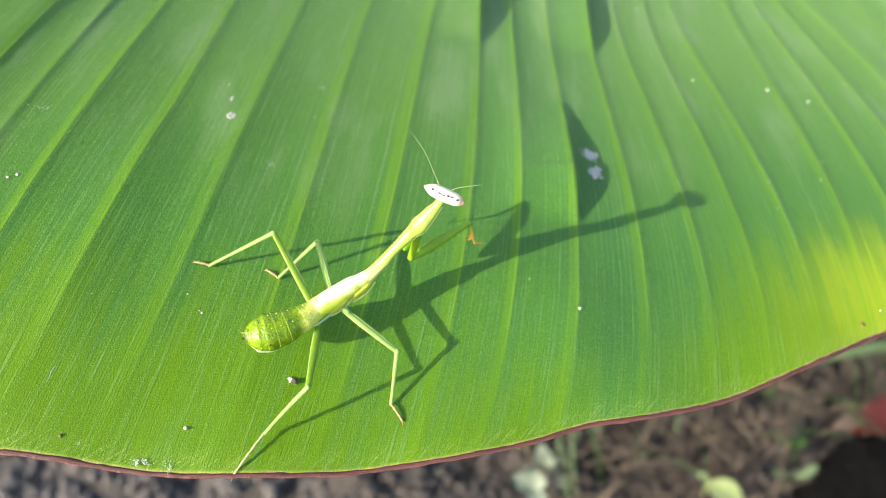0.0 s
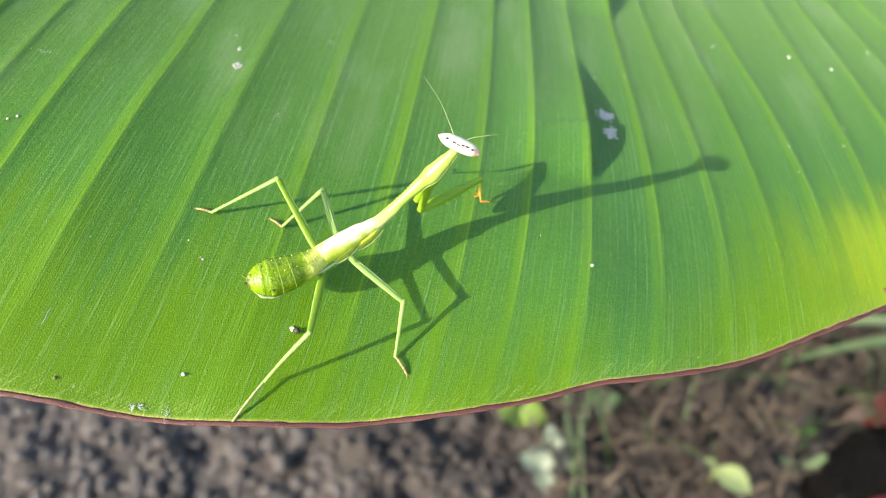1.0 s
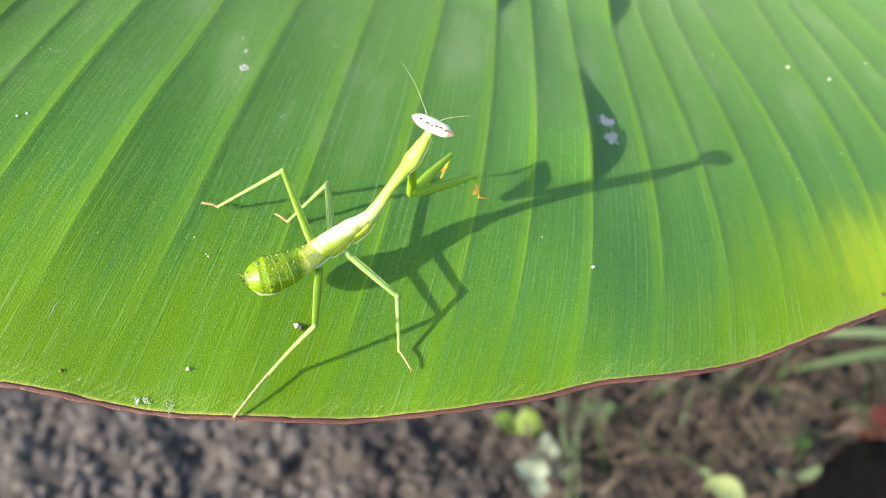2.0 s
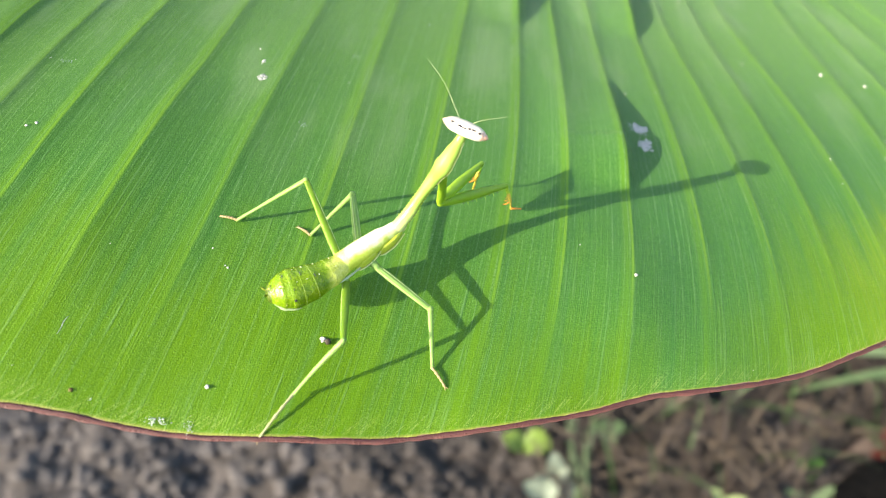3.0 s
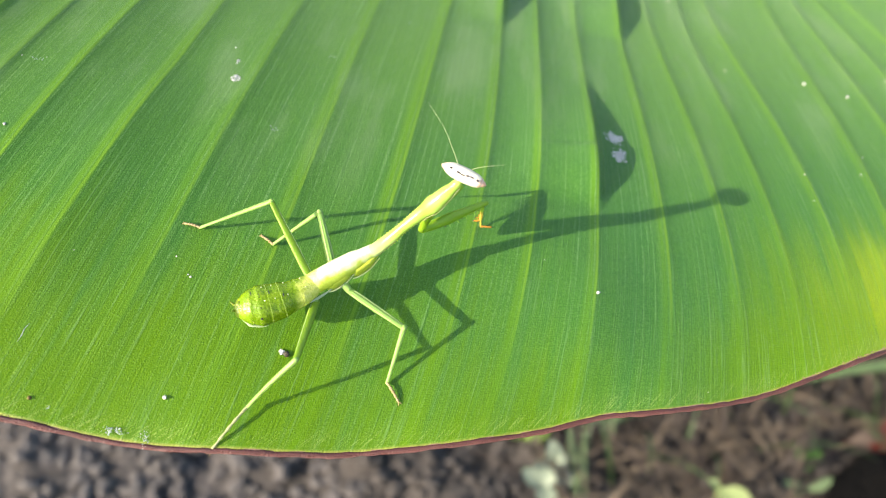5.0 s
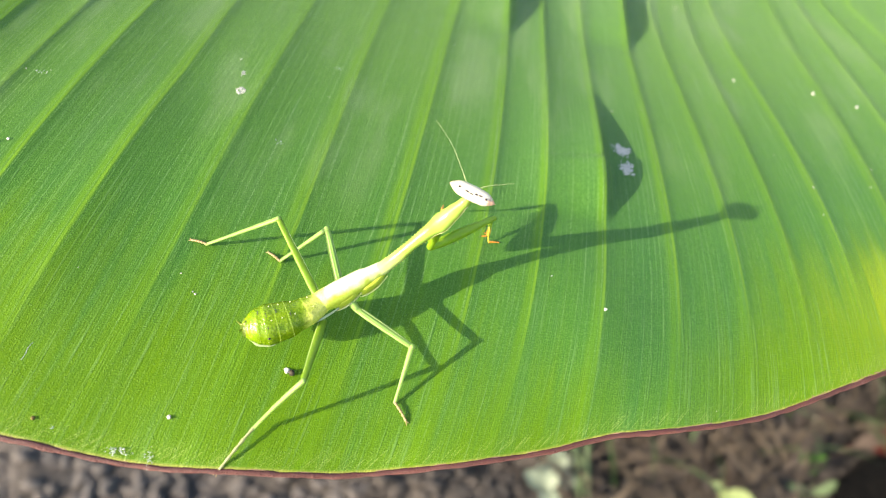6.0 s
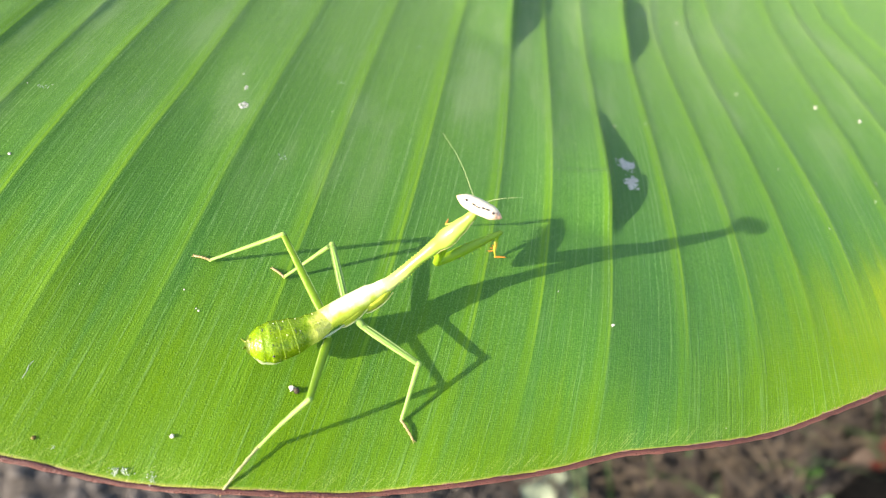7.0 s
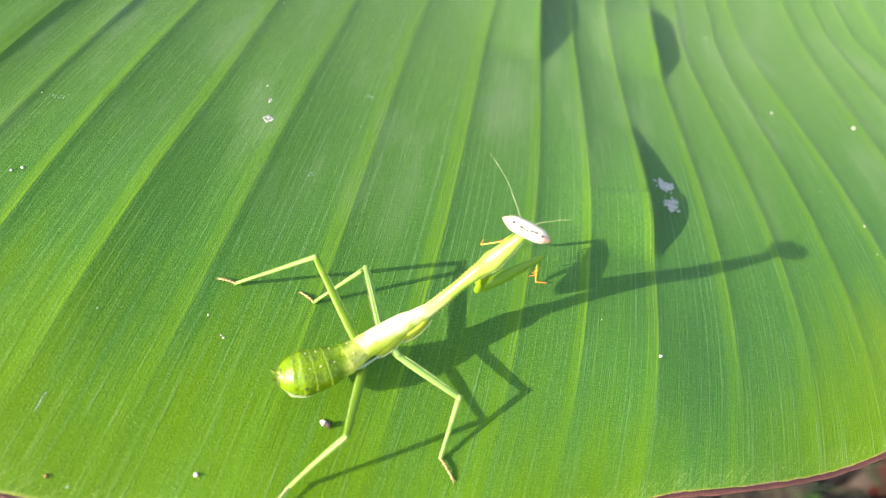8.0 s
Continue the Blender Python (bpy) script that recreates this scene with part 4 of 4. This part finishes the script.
        down = inv.to_3x3() @ (Vector((0.35, -0.35, -0.87)) if side == "right" else Vector((-0.5, 0.15, -0.85)))
        down.z = 0
        down.normalize()
        for k in range(9):
            z = length * (0.32 + 0.065 * k)
            o = Vector((0, 0, z)) + down * 0.00062 * (1.15 - 0.07 * k)
            part("spine", tube([o, o + down * (0.0010 if k % 2 else 0.0006) * (2.2 if side == "left" else 0.7) + Vector((0, 0, 0.0002))], [0.00019 if side == "left" else 0.00012, 0.00003], 5, 1), GREEN_FORE if k % 2 else BLACK, femur)
        tibia = limb("fore_tibia", wrist, claw, [0.00032, 0.00029, 0.00027, 0.00024], GREEN_FORE, mantis, "short yellow-green foreleg shin", ref=AHEAD)
        turn = tibia.matrix_basis.inverted()
        span = (Vector(claw) - Vector(wrist)).length
        part("shin_end", tube([(0, 0, span * 0.5), (0, 0, span * 0.8), (0, 0, span * 1.02)], [0.00029, 0.00031, 0.00024], 9, 3), ORANGE_PALE, tibia, "yellow-orange lower half of the shin")
        for far, start, thick in ((1.0, 1.0, 0.75), (0.72, 0.82, 0.55), (0.5, 0.68, 0.45)):
            o = Vector((0, 0, span * start))
            way = turn.to_3x3() @ Vector((-0.00125, -0.00045, -0.0004)) * far
            part("claw", tube([o - way * 0.1, o + way * 0.45 + Vector((0, 0, 0.00012)), o + way * 0.85], [0.00024 * thick, 0.00017 * thick, 0.00008], 7, 3), ORANGE, tibia, "orange curved claw")
            part("claw_tip", tube([o + way * 0.82, o + way * 1.12], [0.00008, 0.00002], 6, 1), BLACK, tibia, "black claw tip")
        mid = Vector(claw) + FORE_FOOT[side][0]
        tarsus = limb("fore_tarsus", claw, mid, [0.00017, 0.00013, 0.00016, 0.00012, 0.00015], ORANGE_PALE, mantis, "thin jointed orange forefoot", 7, ref=AHEAD)
        end = tarsus.matrix_basis.inverted() @ (mid + FORE_FOOT[side][1])
        start = Vector((0, 0, FORE_FOOT[side][0].length))
        part("toe", tube([start, start.lerp(end, 0.5), end], [0.00017, 0.00014, 0.00009], 7, 4, ripple=0.12, seed=3), ORANGE, tarsus, "bent orange toe")
        made[side] = (coxa, femur, tibia, tarsus)
    # walking legs
    for name, (hip, knee, ankle, toe) in LEGS.items():
        hind = "hind" in name
        thick = {"left_hind": 1.12, "right_hind": 1.1}.get(name, 1.3)
        femur = limb("femur", hip, knee, [r * thick * MM for r in ((0.50, 0.56, 0.52, 0.44, 0.38) if hind else (0.42, 0.48, 0.46, 0.4, 0.34))], GREEN_FEMUR if hind else GREEN_LEG, mantis, "tapering green thigh", flat=0.56)
        part("knee", lump((0, 0, (Vector(knee) - Vector(hip)).length), 0.00036 * thick, 2, 0.1), GREEN_LEG, femur)
        reach = (Vector(knee) - Vector(hip)).length
        for a, r0, skin in ((-1.0, 0.00007, LEG_RIDGE), (0.55, 0.00008, LEG_RIDGE), (-0.2, 0.00010, LEG_GROOVE))[:1 if hind else 3]:
            base = 0.00047 if hind else 0.00041
            part("ridge" if skin is LEG_RIDGE else "groove", tube([(math.sin(a) * base * thick * w, math.cos(a) * base * thick * w * 0.56, reach * z) for z, w in ((0.08, 1.0), (0.35, 1.04), (0.65, 0.93), (0.93, 0.74))], [r0, r0, r0 * 0.9, r0 * 0.6], 5, 3), skin, femur)
        tibia = limb("tibia", knee, ankle, [r * MM for r in (0.42, 0.37, 0.32, 0.27, 0.28)], GREEN_LEG, mantis, "thin pale green shin", 9, 0.03 if name == "right_hind" else 0.0, 0.75)
        for k in range(4):
            z = (Vector(ankle) - Vector(knee)).length * (0.72 + 0.07 * k)
            part("spur", tube([(0, -0.00018, z), (0, -0.00048, z + 0.0003)], [0.00005, 0.00002], 4, 1), TARSUS, tibia)
        a, t = Vector(ankle), Vector(toe)
        far = name == "right_hind"
        bend = UP * (0.0004 if far else 0.00022)
        joints = [a.lerp(t, k / 10) + bend * math.sin(math.pi * min(1, 0.15 + 0.085 * k)) for k in range(11)]
        rad = [0.00024, 0.00020, 0.00016, 0.00025, 0.00015, 0.00024, 0.00014, 0.00023, 0.00013, 0.00020, 0.00015]
        foot = part("tarsus", tube(joints, rad, 8, 3, ripple=0.08, seed=len(name)), LEG_TAN if far else TARSUS, mantis, "pale jointed foot gripping the margin" if far else "tan jointed foot flat on the leaf")
        for sgn in (-1, 1):
            d = (t - a).normalized()
            s = d.cross(UP).normalized() * sgn
            part("foot_claw", tube([t, t + d * 0.0003 + s * 0.00018, t + d * 0.00045 + s * 0.00022 - UP * 0.0002], [0.00009, 0.00006, 0.00002], 5, 2), TARSUS, foot)
        made[name] = (femur, tibia)
    return made


# ---- the ground below ----
def ground_z(x, y):
    v = Vector((x, y, 0))
    near = min(1.0, max(0.0, 1.6 * (1 - math.hypot((x - 0.05) / 0.78, (y - 0.35) / 0.5))))
    return near * (0.010 * noise.noise(v * 22) + 0.006 * noise.noise(v * 55) + 0.014 * noise.noise(v * 6))


def build_ground():
    n = 150
    axis = [math.sinh(6.6 * (2 * k / n - 1)) / math.sinh(6.6) * 300 for k in range(n + 1)]
    fine = [-0.7 + 1.5 * k / 200 for k in range(201)]
    xs = sorted([a for a in axis if not -0.71 < a < 0.81] + fine)
    ys = sorted([a + 0.3 for a in axis if not -0.41 < a < 0.51] + [-0.1 + 0.9 * k / 120 for k in range(121)])
    verts = [(x, y, ground_z(x, y)) for x in xs for y in ys]
    m = len(ys)
    faces = [(i * m + j, (i + 1) * m + j, (i + 1) * m + j + 1, i * m + j + 1) for i in range(len(xs) - 1) for j in range(m - 1)]
    me = bpy.data.meshes.new("ground")
    me.from_pydata(verts, [], faces)
    me.materials.append(SOIL)
    me.polygons.foreach_set("use_smooth", [True] * len(me.polygons))
    tagged(new("ground", me), "grey-brown crumbly garden soil", "soil", kind="structure")


def merged(name, pieces, material, label, category):
    """One object of many small pieces; pieces: (verts, faces)."""
    verts, faces = [], []
    for v, f in pieces:
        k = len(verts)
        verts += v
        faces += [tuple(i + k for i in q) for q in f]
    me = bpy.data.meshes.new(name)
    me.from_pydata([tuple(v) for v in verts], [], faces)
    me.materials.append(material)
    me.polygons.foreach_set("use_smooth", [True] * len(me.polygons))
    return tagged(new(name, me), label, category, kind="stuff")


def clod(rnd, x, y, r):
    bm = lump((x, y, ground_z(x, y) + r * 0.2), r, rnd.randrange(9999), 1.1, (rnd.uniform(0.7, 1.5), rnd.uniform(0.7, 1.5), rnd.uniform(0.35, 0.7)), None, 2)
    bm.verts.index_update()
    out = [v.co.copy() for v in bm.verts], [tuple(v.index for v in f.verts) for f in bm.faces]
    bm.free()
    return out


def strand(a, b, sag, wide, n=6):
    """A thin folded blade from a to b."""
    a, b = Vector(a), Vector(b)
    side = (b - a).cross(Vector((0, 0, 1))).normalized() * wide
    v, f = [], []
    for k in range(n + 1):
        t = k / n
        c = a.lerp(b, t) + Vector((0, 0, sag * 4 * t * (1 - t)))
        w = side * (1 - t ** 2 * 0.92)
        v += [c - w, c - Vector((0, 0, wide * 0.5)), c + w]
        if k:
            i = 3 * k
            f += [(i - 3, i - 2, i + 1, i), (i - 2, i - 1, i + 2, i + 1)]
    return v, f


def leaflet(center, way, long, wide, tilt, bm=None):
    """A small pointed leaf with a folded middle, lying or standing at center."""
    bm = bm or bmesh.new()
    d = Vector((math.cos(way) * math.cos(tilt), math.sin(way) * math.cos(tilt), math.sin(tilt)))
    s = d.cross(Vector((0, 0, 1))).normalized()
    u = s.cross(d)
    rows = []
    for k in range(9):
        t = k / 8
        w = wide * math.sin(math.pi * min(1, t * 0.94 + 0.05)) ** 0.75
        c = Vector(center) + d * long * t + u * 0.10 * long * math.sin(math.pi * t)
        rows.append([bm.verts.new(c + s * w * x + u * abs(x) * w * 0.22) for x in (-1, -0.5, 0, 0.5, 1)])
    for a, b in zip(rows, rows[1:]):
        for j in range(4):
            bm.faces.new((a[j], a[j + 1], b[j + 1], b[j]))
    return bm


def build_litter():
    rnd = random.Random(11)
    clods, dark = [], []
    for k in range(3000):
        x, y = rnd.uniform(-0.45, 0.5), rnd.uniform(0.20, 0.42)
        if x > 0.1 and rnd.random() < 0.7:
            continue
        (clods if x < -0.11 + 0.05 * rnd.random() else dark).append(clod(rnd, x, y, 0.0016 + 0.0050 * rnd.random() ** 2))
    merged("soil_clods", clods, CLOD, "loose grey-brown crumbs of soil", "soil")
    merged("dark_soil_clods", dark, CLOD_DARK, "darker crumbs of soil", "soil")
    dry, twigs, green = [], [], []
    for k in range(1100):
        x, y = rnd.gauss(0.24, 0.15), rnd.uniform(0.18, 0.60)
        if x < 0.05 or (x > 0.27 and y < 0.325):
            continue
        a, l = rnd.uniform(0, math.pi), rnd.uniform(0.02, 0.09)
        z = ground_z(x, y) + rnd.uniform(0.004, 0.03)
        piece = strand((x, y, z), (x + l * math.cos(a), y + l * math.sin(a), z + rnd.uniform(-0.01, 0.015)), rnd.uniform(0, 0.012), rnd.uniform(0.0006, 0.0024))
        (dry if rnd.random() < 0.5 else twigs).append(piece)
    for k in range(150):
        x, y = rnd.gauss(0.27, 0.13), rnd.uniform(0.27, 0.62)
        if x < 0.09 or (x > 0.25 and y < 0.335):
            continue
        a, l = rnd.uniform(0, 2 * math.pi), rnd.uniform(0.03, 0.09)
        z = ground_z(x, y)
        green.append(strand((x, y, z), (x + l * math.cos(a), y + l * math.sin(a), z + rnd.uniform(0.01, 0.05)), 0.02, rnd.uniform(0.0008, 0.002)))
    merged("dry_straw", dry, STRAW, "matted dry straw on the soil", "straw")
    merged("dry_twigs", twigs, TWIG, "dark brown bits of twig and stem", "twig")
    merged("grass_tufts", green, GRASS, "sparse thin green grass", "grass")


def weed(name, x, y, leaves, material, label, lift=0.014):
    """A low plant; leaves: way in degrees, length and half width in mm, tilt in degrees."""
    plant = tagged(new(name), label, "plant")
    plant.matrix_basis = Matrix.Translation((x, y, ground_z(x, y)))
    part("stem", tube([(0, 0, -0.004), (0.002, 0.001, lift * 0.5), (0.0, 0.0, lift)], [0.0016, 0.0013, 0.001], 7, 3), material, plant)
    for way, long, wide, tilt in leaves:
        part("leaf", leaflet((0, 0, lift * 0.9), radians(way), long * MM, wide * MM, radians(tilt)), material, plant)


def fallen(name, x, y, z, way, long, wide, tilt, material, label):
    ob = tagged(new(name), label, "leaf")
    ob.matrix_basis = Matrix.Translation((x, y, ground_z(x, y) + z))
    d = Vector((math.cos(radians(way)), math.sin(radians(way)), 0))
    part("blade", leaflet((0, 0, 0), radians(way), long, wide, radians(tilt)), material, ob)
    part("leaf_stalk", tube([tuple(d * -0.02 - Vector((0, 0, z * 0.8))), (0, 0, 0), tuple(d * long * 0.7 + Vector((0, 0, 0.002)))], [0.0014, 0.0012, 0.0006], 6, 3), material, ob)


def build_plants():
    weed("yellow_green_seedling", 0.055, 0.309, ((10, 24, 12, 12), (170, 20, 10, 25)), HERB_BRIGHT, "small yellow-green seedling with rounded leaves")
    weed("pale_weed", 0.199, 0.260, ((-42, 29, 10.5, 4), (150, 12, 4, 30)), HERB_PALE, "low pale green weed with one broad oval leaf", 0.05)
    weed("green_weed", 0.277, 0.297, ((20, 15, 6, 20), (140, 15, 6, 25), (-100, 12, 5, 20)), HERB, "small bright green weed among dry straw")
    weed("grey_weed", 0.080, 0.283, ((100, 20, 7, 35), (-60, 22, 8, 5), (200, 18, 7, 15), (20, 14, 6, 30)), HERB_GREY, "low grey-green downy weed on the soil")
    weed("grey_weed", 0.070, 0.262, ((150, 20, 8, 10), (60, 17, 7, 25), (-80, 20, 8, 5)), HERB_GREY, "low grey-green downy weed on the soil")
    weed("pale_weed", 0.272, 0.276, ((5, 34, 6, 5), (170, 16, 4, 10)), GRASS_SOFT, "low pale green weed with long narrow leaves")
    weed("olive_weed", 0.122, 0.322, ((30, 18, 6, 15), (160, 16, 6, 25), (-70, 14, 5, 20), (95, 14, 5, 35)), GRASS_PALE, "low olive-green weed on the soil")
    rnd = random.Random(8)
    tuft = tagged(new("grass_tuft"), "tuft of broad soft green grass blades", "grass")
    tuft.matrix_basis = Matrix.Translation((0.47, 0.39, 0))
    for k, (dx, dy, dz, w) in enumerate(((-0.19, 0.015, 0.01, 0.0075), (-0.20, -0.015, 0.0, 0.007), (-0.10, 0.05, 0.05, 0.005), (-0.15, 0.06, 0.03, 0.005))):
        bm = bmesh.new()
        v, f = strand((0, 0.004 * k, 0.02), (dx, dy - 0.02, dz + 0.036), 0.02, w, 9)
        vs = [bm.verts.new(q) for q in v]
        for q in f:
            bm.faces.new([vs[i] for i in q])
        part("grass_blade", bm, GRASS_PALE if k else GRASS_SOFT, tuft)
    stems = tagged(new("stemmy_weed"), "sprawling pale green weed stems on the soil", "plant")
    stems.matrix_basis = Matrix.Translation((0.101, 0.25, 0))
    for k in range(4):
        o = Vector((rnd.uniform(-0.009, 0.009), rnd.uniform(-0.02, 0.01), 0.006))
        part("stem", tube([o, o + Vector((rnd.uniform(-0.004, 0.004), 0.045, 0.012)), o + Vector((rnd.uniform(-0.006, 0.008), 0.085, 0.008))], [0.0016, 0.0014, 0.001], 7, 4), GRASS_SOFT, stems)
    fallen("red_leaf", 0.332, 0.318, 0.02, -2, 0.13, 0.026, 4, RED_LEAF, "fallen dark red leaf lying on the soil")
    fallen("red_leaf", 0.300, 0.236, 0.034, 5, 0.06, 0.006, 4, RED_LEAF, "fallen dark red leaf lying on the soil")
    fallen("dry_leaf", 0.318, 0.316, 0.014, 18, 0.040, 0.007, 5, STRAW_PALE, "curled tan dry leaf")
    # black log shape, added to make this corner of the ground dark
    wood = tagged(new("black_log_shape"), "black log-shaped piece on the soil", "wood")
    part("log_body", tube([(0.292, 0.262, 0.004), (0.330, 0.272, 0.004), (0.40, 0.283, 0.004), (0.48, 0.29, 0.004)], [0.022, 0.034, 0.038, 0.032], 14, 6, ripple=0.14, seed=4), FLAT_BLACK, wood)


leaf = build_leaf()
build_specks(leaf)
limbs = build_mantis()
build_ground()
build_litter()
build_plants()

# ---- what moves ----
# shifts in mm of the body, the head, the right elbow and the right wrist
BODY = [(0.0, 0, 0, 0), (0.5, -0.06, 0.12, 0.1), (1.0, 0.22, 0.08, 0.01), (1.3, 0.22, 0.08, 0.01), (2.2, -1.15, -0.56, -0.05), (2.5, -1.15, -0.56, -0.05), (3.0, -0.95, -0.58, -0.12), (3.5, 0.21, -0.55, -0.5),
        (4.0, 0.78, -0.66, -0.71), (4.5, 0.61, -0.72, -0.72), (6.0, 0.56, -0.77, -0.69), (6.5, 0.6, -0.67, -0.66), (7.0, 0.53, -0.81, -0.7), (7.5, 0.52, -0.84, -0.68), (8.0, 0.49, -0.84, -0.67)]
NOD = [(0.0, 0, 0, 0), (0.5, -0.23, 0.11, -0.1), (1.0, 0.77, -0.52, -0.56), (1.3, 0.77, -0.52, -0.56), (2.2, -4.46, -0.29, 2.31), (2.5, -4.46, -0.29, 2.31), (3.0, -3.75, -1.45, 2.29), (3.5, 0.83, -3.07, -0.01),
       (4.0, 1.99, -3.33, -0.48), (4.5, 1.69, -3.01, -0.61), (6.0, 1.37, -2.81, -0.56), (6.5, 1.33, -3.13, -0.32), (7.0, 1.27, -2.87, -0.26), (7.5, 1.21, -2.19, -0.64), (8.0, 1.09, -2.23, -0.7)]
ELBOW = [(0.0, 0, 0, 0), (0.5, 0.02, 0.17, 0.16), (1.0, 0.33, -0.05, -0.06), (1.3, 0.33, -0.05, -0.06), (2.2, -2.45, 1.25, 1.43), (2.5, -2.45, 1.25, 1.43), (3.0, -2.06, 1.11, 1.28), (3.5, 0.45, 0, -0.02), (4.0, 1.17, -0.19, -0.25), (4.5, 0.94, -0.03, -0.09), (6.0, 0.93, -0.11, -0.16), (6.5, 1.01, 0, -0.04), (7.0, 0.96, -0.13, -0.15), (7.5, 1.21, -0.16, -0.09), (8.0, 1.19, -0.27, -0.19)]
WRIST = [(0.0, 0, 0, 0), (0.5, -0.21, 0.06, 0.04), (1.0, -0.01, -0.38, -0.38), (1.3, -0.01, -0.38, -0.38), (2.2, -1.82, -0.11, -0.21), (2.5, -1.82, -0.11, -0.21), (3.0, -1.52, -0.11, -0.25), (3.5, 0.29, -0.85, -0.85), (4.0, 0.63, -0.83, -0.81), (4.5, 0.35, -0.79, -0.79), (6.0, 0.3, -0.79, -0.74), (6.5, 0.42, -0.63, -0.61), (7.0, 0.35, -0.75, -0.69), (7.5, 0.63, -0.72, -0.59), (8.0, 0.63, -0.8, -0.66)]

# place of the left wrist, in mm; lean of the right shin, in mm
LEFT_WRIST = [(0.0, 14.24, 21.57, 7.45), (0.5, 14.38, 21.52, 7.31), (1.0, 15.28, 21.1, 6.84), (1.3, 15.28, 21.1, 6.84), (2.2, 13.92, 21.57, 6.86), (2.5, 13.92, 21.57, 6.86), (3.0, 14.19, 21.44, 6.78), (3.5, 16.31, 20.44, 5.83),
              (4.0, 16.91, 20.45, 5.63), (4.5, 16.44, 20.59, 5.29), (6.0, 16.4, 20.64, 5.61), (6.5, 16.71, 20.64, 5.62), (7.0, 16.35, 20.71, 5.78), (7.5, 16.24, 20.89, 6.11), (8.0, 16.14, 20.87, 6.13)]
LEAN = {0.0: 0.64, 0.5: 0.72, 1.0: 0.08, 1.3: 0.08, 2.2: 0.8, 2.5: 0.8, 3.0: 0.7, 3.5: -0.14, 4.0: -0.23, 4.5: -0.27, 6.0: -0.36, 6.5: -0.5, 7.0: -0.32, 7.5: -0.36, 8.0: -0.36}

TURN = {2.2: 5.0, 2.5: 5.0, 3.0: 4.5}  # degrees by which the trunk turns about the abdomen
TRUNK_PIVOT = Vector(mm((-9.0, -4.0, 7.4))[0])


def bent(hip, knee, ankle, moved):
    """The knee of a leg whose hip has moved while its foot holds; the leg keeps its lengths."""
    hip, knee, ankle, moved = Vector(hip), Vector(knee), Vector(ankle), Vector(moved)
    a, b = (knee - hip).length, (ankle - knee).length
    d = ankle - moved
    c = min(d.length, (a + b) * 0.999)
    d.normalize()
    x = (a * a - b * b + c * c) / (2 * c)
    away = knee - moved
    away -= d * away.dot(d)
    return moved + d * x + away.normalized() * math.sqrt(max(0.0, a * a - x * x))


def motions():
    at_rest = Matrix.Translation(-ROOT)
    walk(leaf, [(t, pose(*p)) for t, *p in SWAY])
    walk(limbs["mantis"], [(t, pose(*p) @ at_rest @ Matrix.Translation(BASE)) for t, *p in SWAY])
    body = {t: Vector(v) * MM for t, *v in BODY}
    nod = {t: Vector(v) * MM for t, *v in NOD}
    elbow = {t: Vector(v) * MM for t, *v in ELBOW}
    wrist = {t: Vector(v) * MM for t, *v in WRIST}
    left_wrist = {t: Vector(v) * MM for t, *v in LEFT_WRIST}
    trunk = {t: Matrix.Translation(v + TRUNK_PIVOT) @ Matrix.Rotation(radians(TURN.get(t, 0.0)), 4, "Z") @ Matrix.Translation(-TRUNK_PIVOT) for t, v in body.items()}
    walk(limbs["torso"], list(trunk.items()))
    walk(limbs["head"], [(t, Matrix.Translation(HEAD + v)) for t, v in nod.items()])
    swing = {}
    for t in body:
        turn = (HEAD - WAIST).rotation_difference(HEAD + nod[t] - trunk[t] @ WAIST)
        swing[t] = Matrix.Translation(trunk[t] @ WAIST) @ turn.to_matrix().to_4x4()
    walk(limbs["prothorax"], list(swing.items()))
    for side in ("right", "left"):
        shoulder, joint, tip_end, claw = (Vector(q) for q in FORE[side])
        coxa, femur, tibia, tarsus = limbs[side]
        rows = []
        for t in body:
            s = swing[t] @ (shoulder - WAIST)
            n = nod[t]
            tuck = min(1.0, max(0.0, n.x / 0.0011))
            if side == "right":
                e, w = joint + elbow[t], tip_end + wrist[t]
                c = w + (Vector((LEAN[t], -1.0, -2.4)) * MM).normalized() * (claw - tip_end).length
                m = c + FORE_FOOT[side][0]
            else:
                e = joint + elbow[t] * (0.35 if n.x < 0 else 1.3) + Vector((0.0004, -0.0003, -0.0002)) * tuck
                w = left_wrist[t]
                c = w + Vector((-0.9, -0.9, -2.4)).lerp(Vector((-1.4, 1.0, -2.6)), tuck).normalized() * (claw - tip_end).length
                m = c + Vector((-0.3, 0.9, -2.3)).lerp(FORE_FOOT[side][0] / MM, tuck).normalized() * FORE_FOOT[side][0].length
            rows.append((t, along(s, e), along(e, w), along(w, c, AHEAD), along(c, m, AHEAD)))
        for k, piece in enumerate((coxa, femur, tibia, tarsus), 1):
            walk(piece, [(row[0], row[k]) for row in rows])
    for name, (hip, knee, ankle, toe) in LEGS.items():
        femur, tibia = limbs[name]
        rows = []
        for t in body:
            h = trunk[t] @ Vector(hip)
            k = bent(hip, knee, ankle, h)
            rows.append((t, along(h, k), along(k, ankle)))
        walk(femur, [(t, m) for t, m, _ in rows])
        walk(tibia, [(t, m) for t, _, m in rows])


motions()
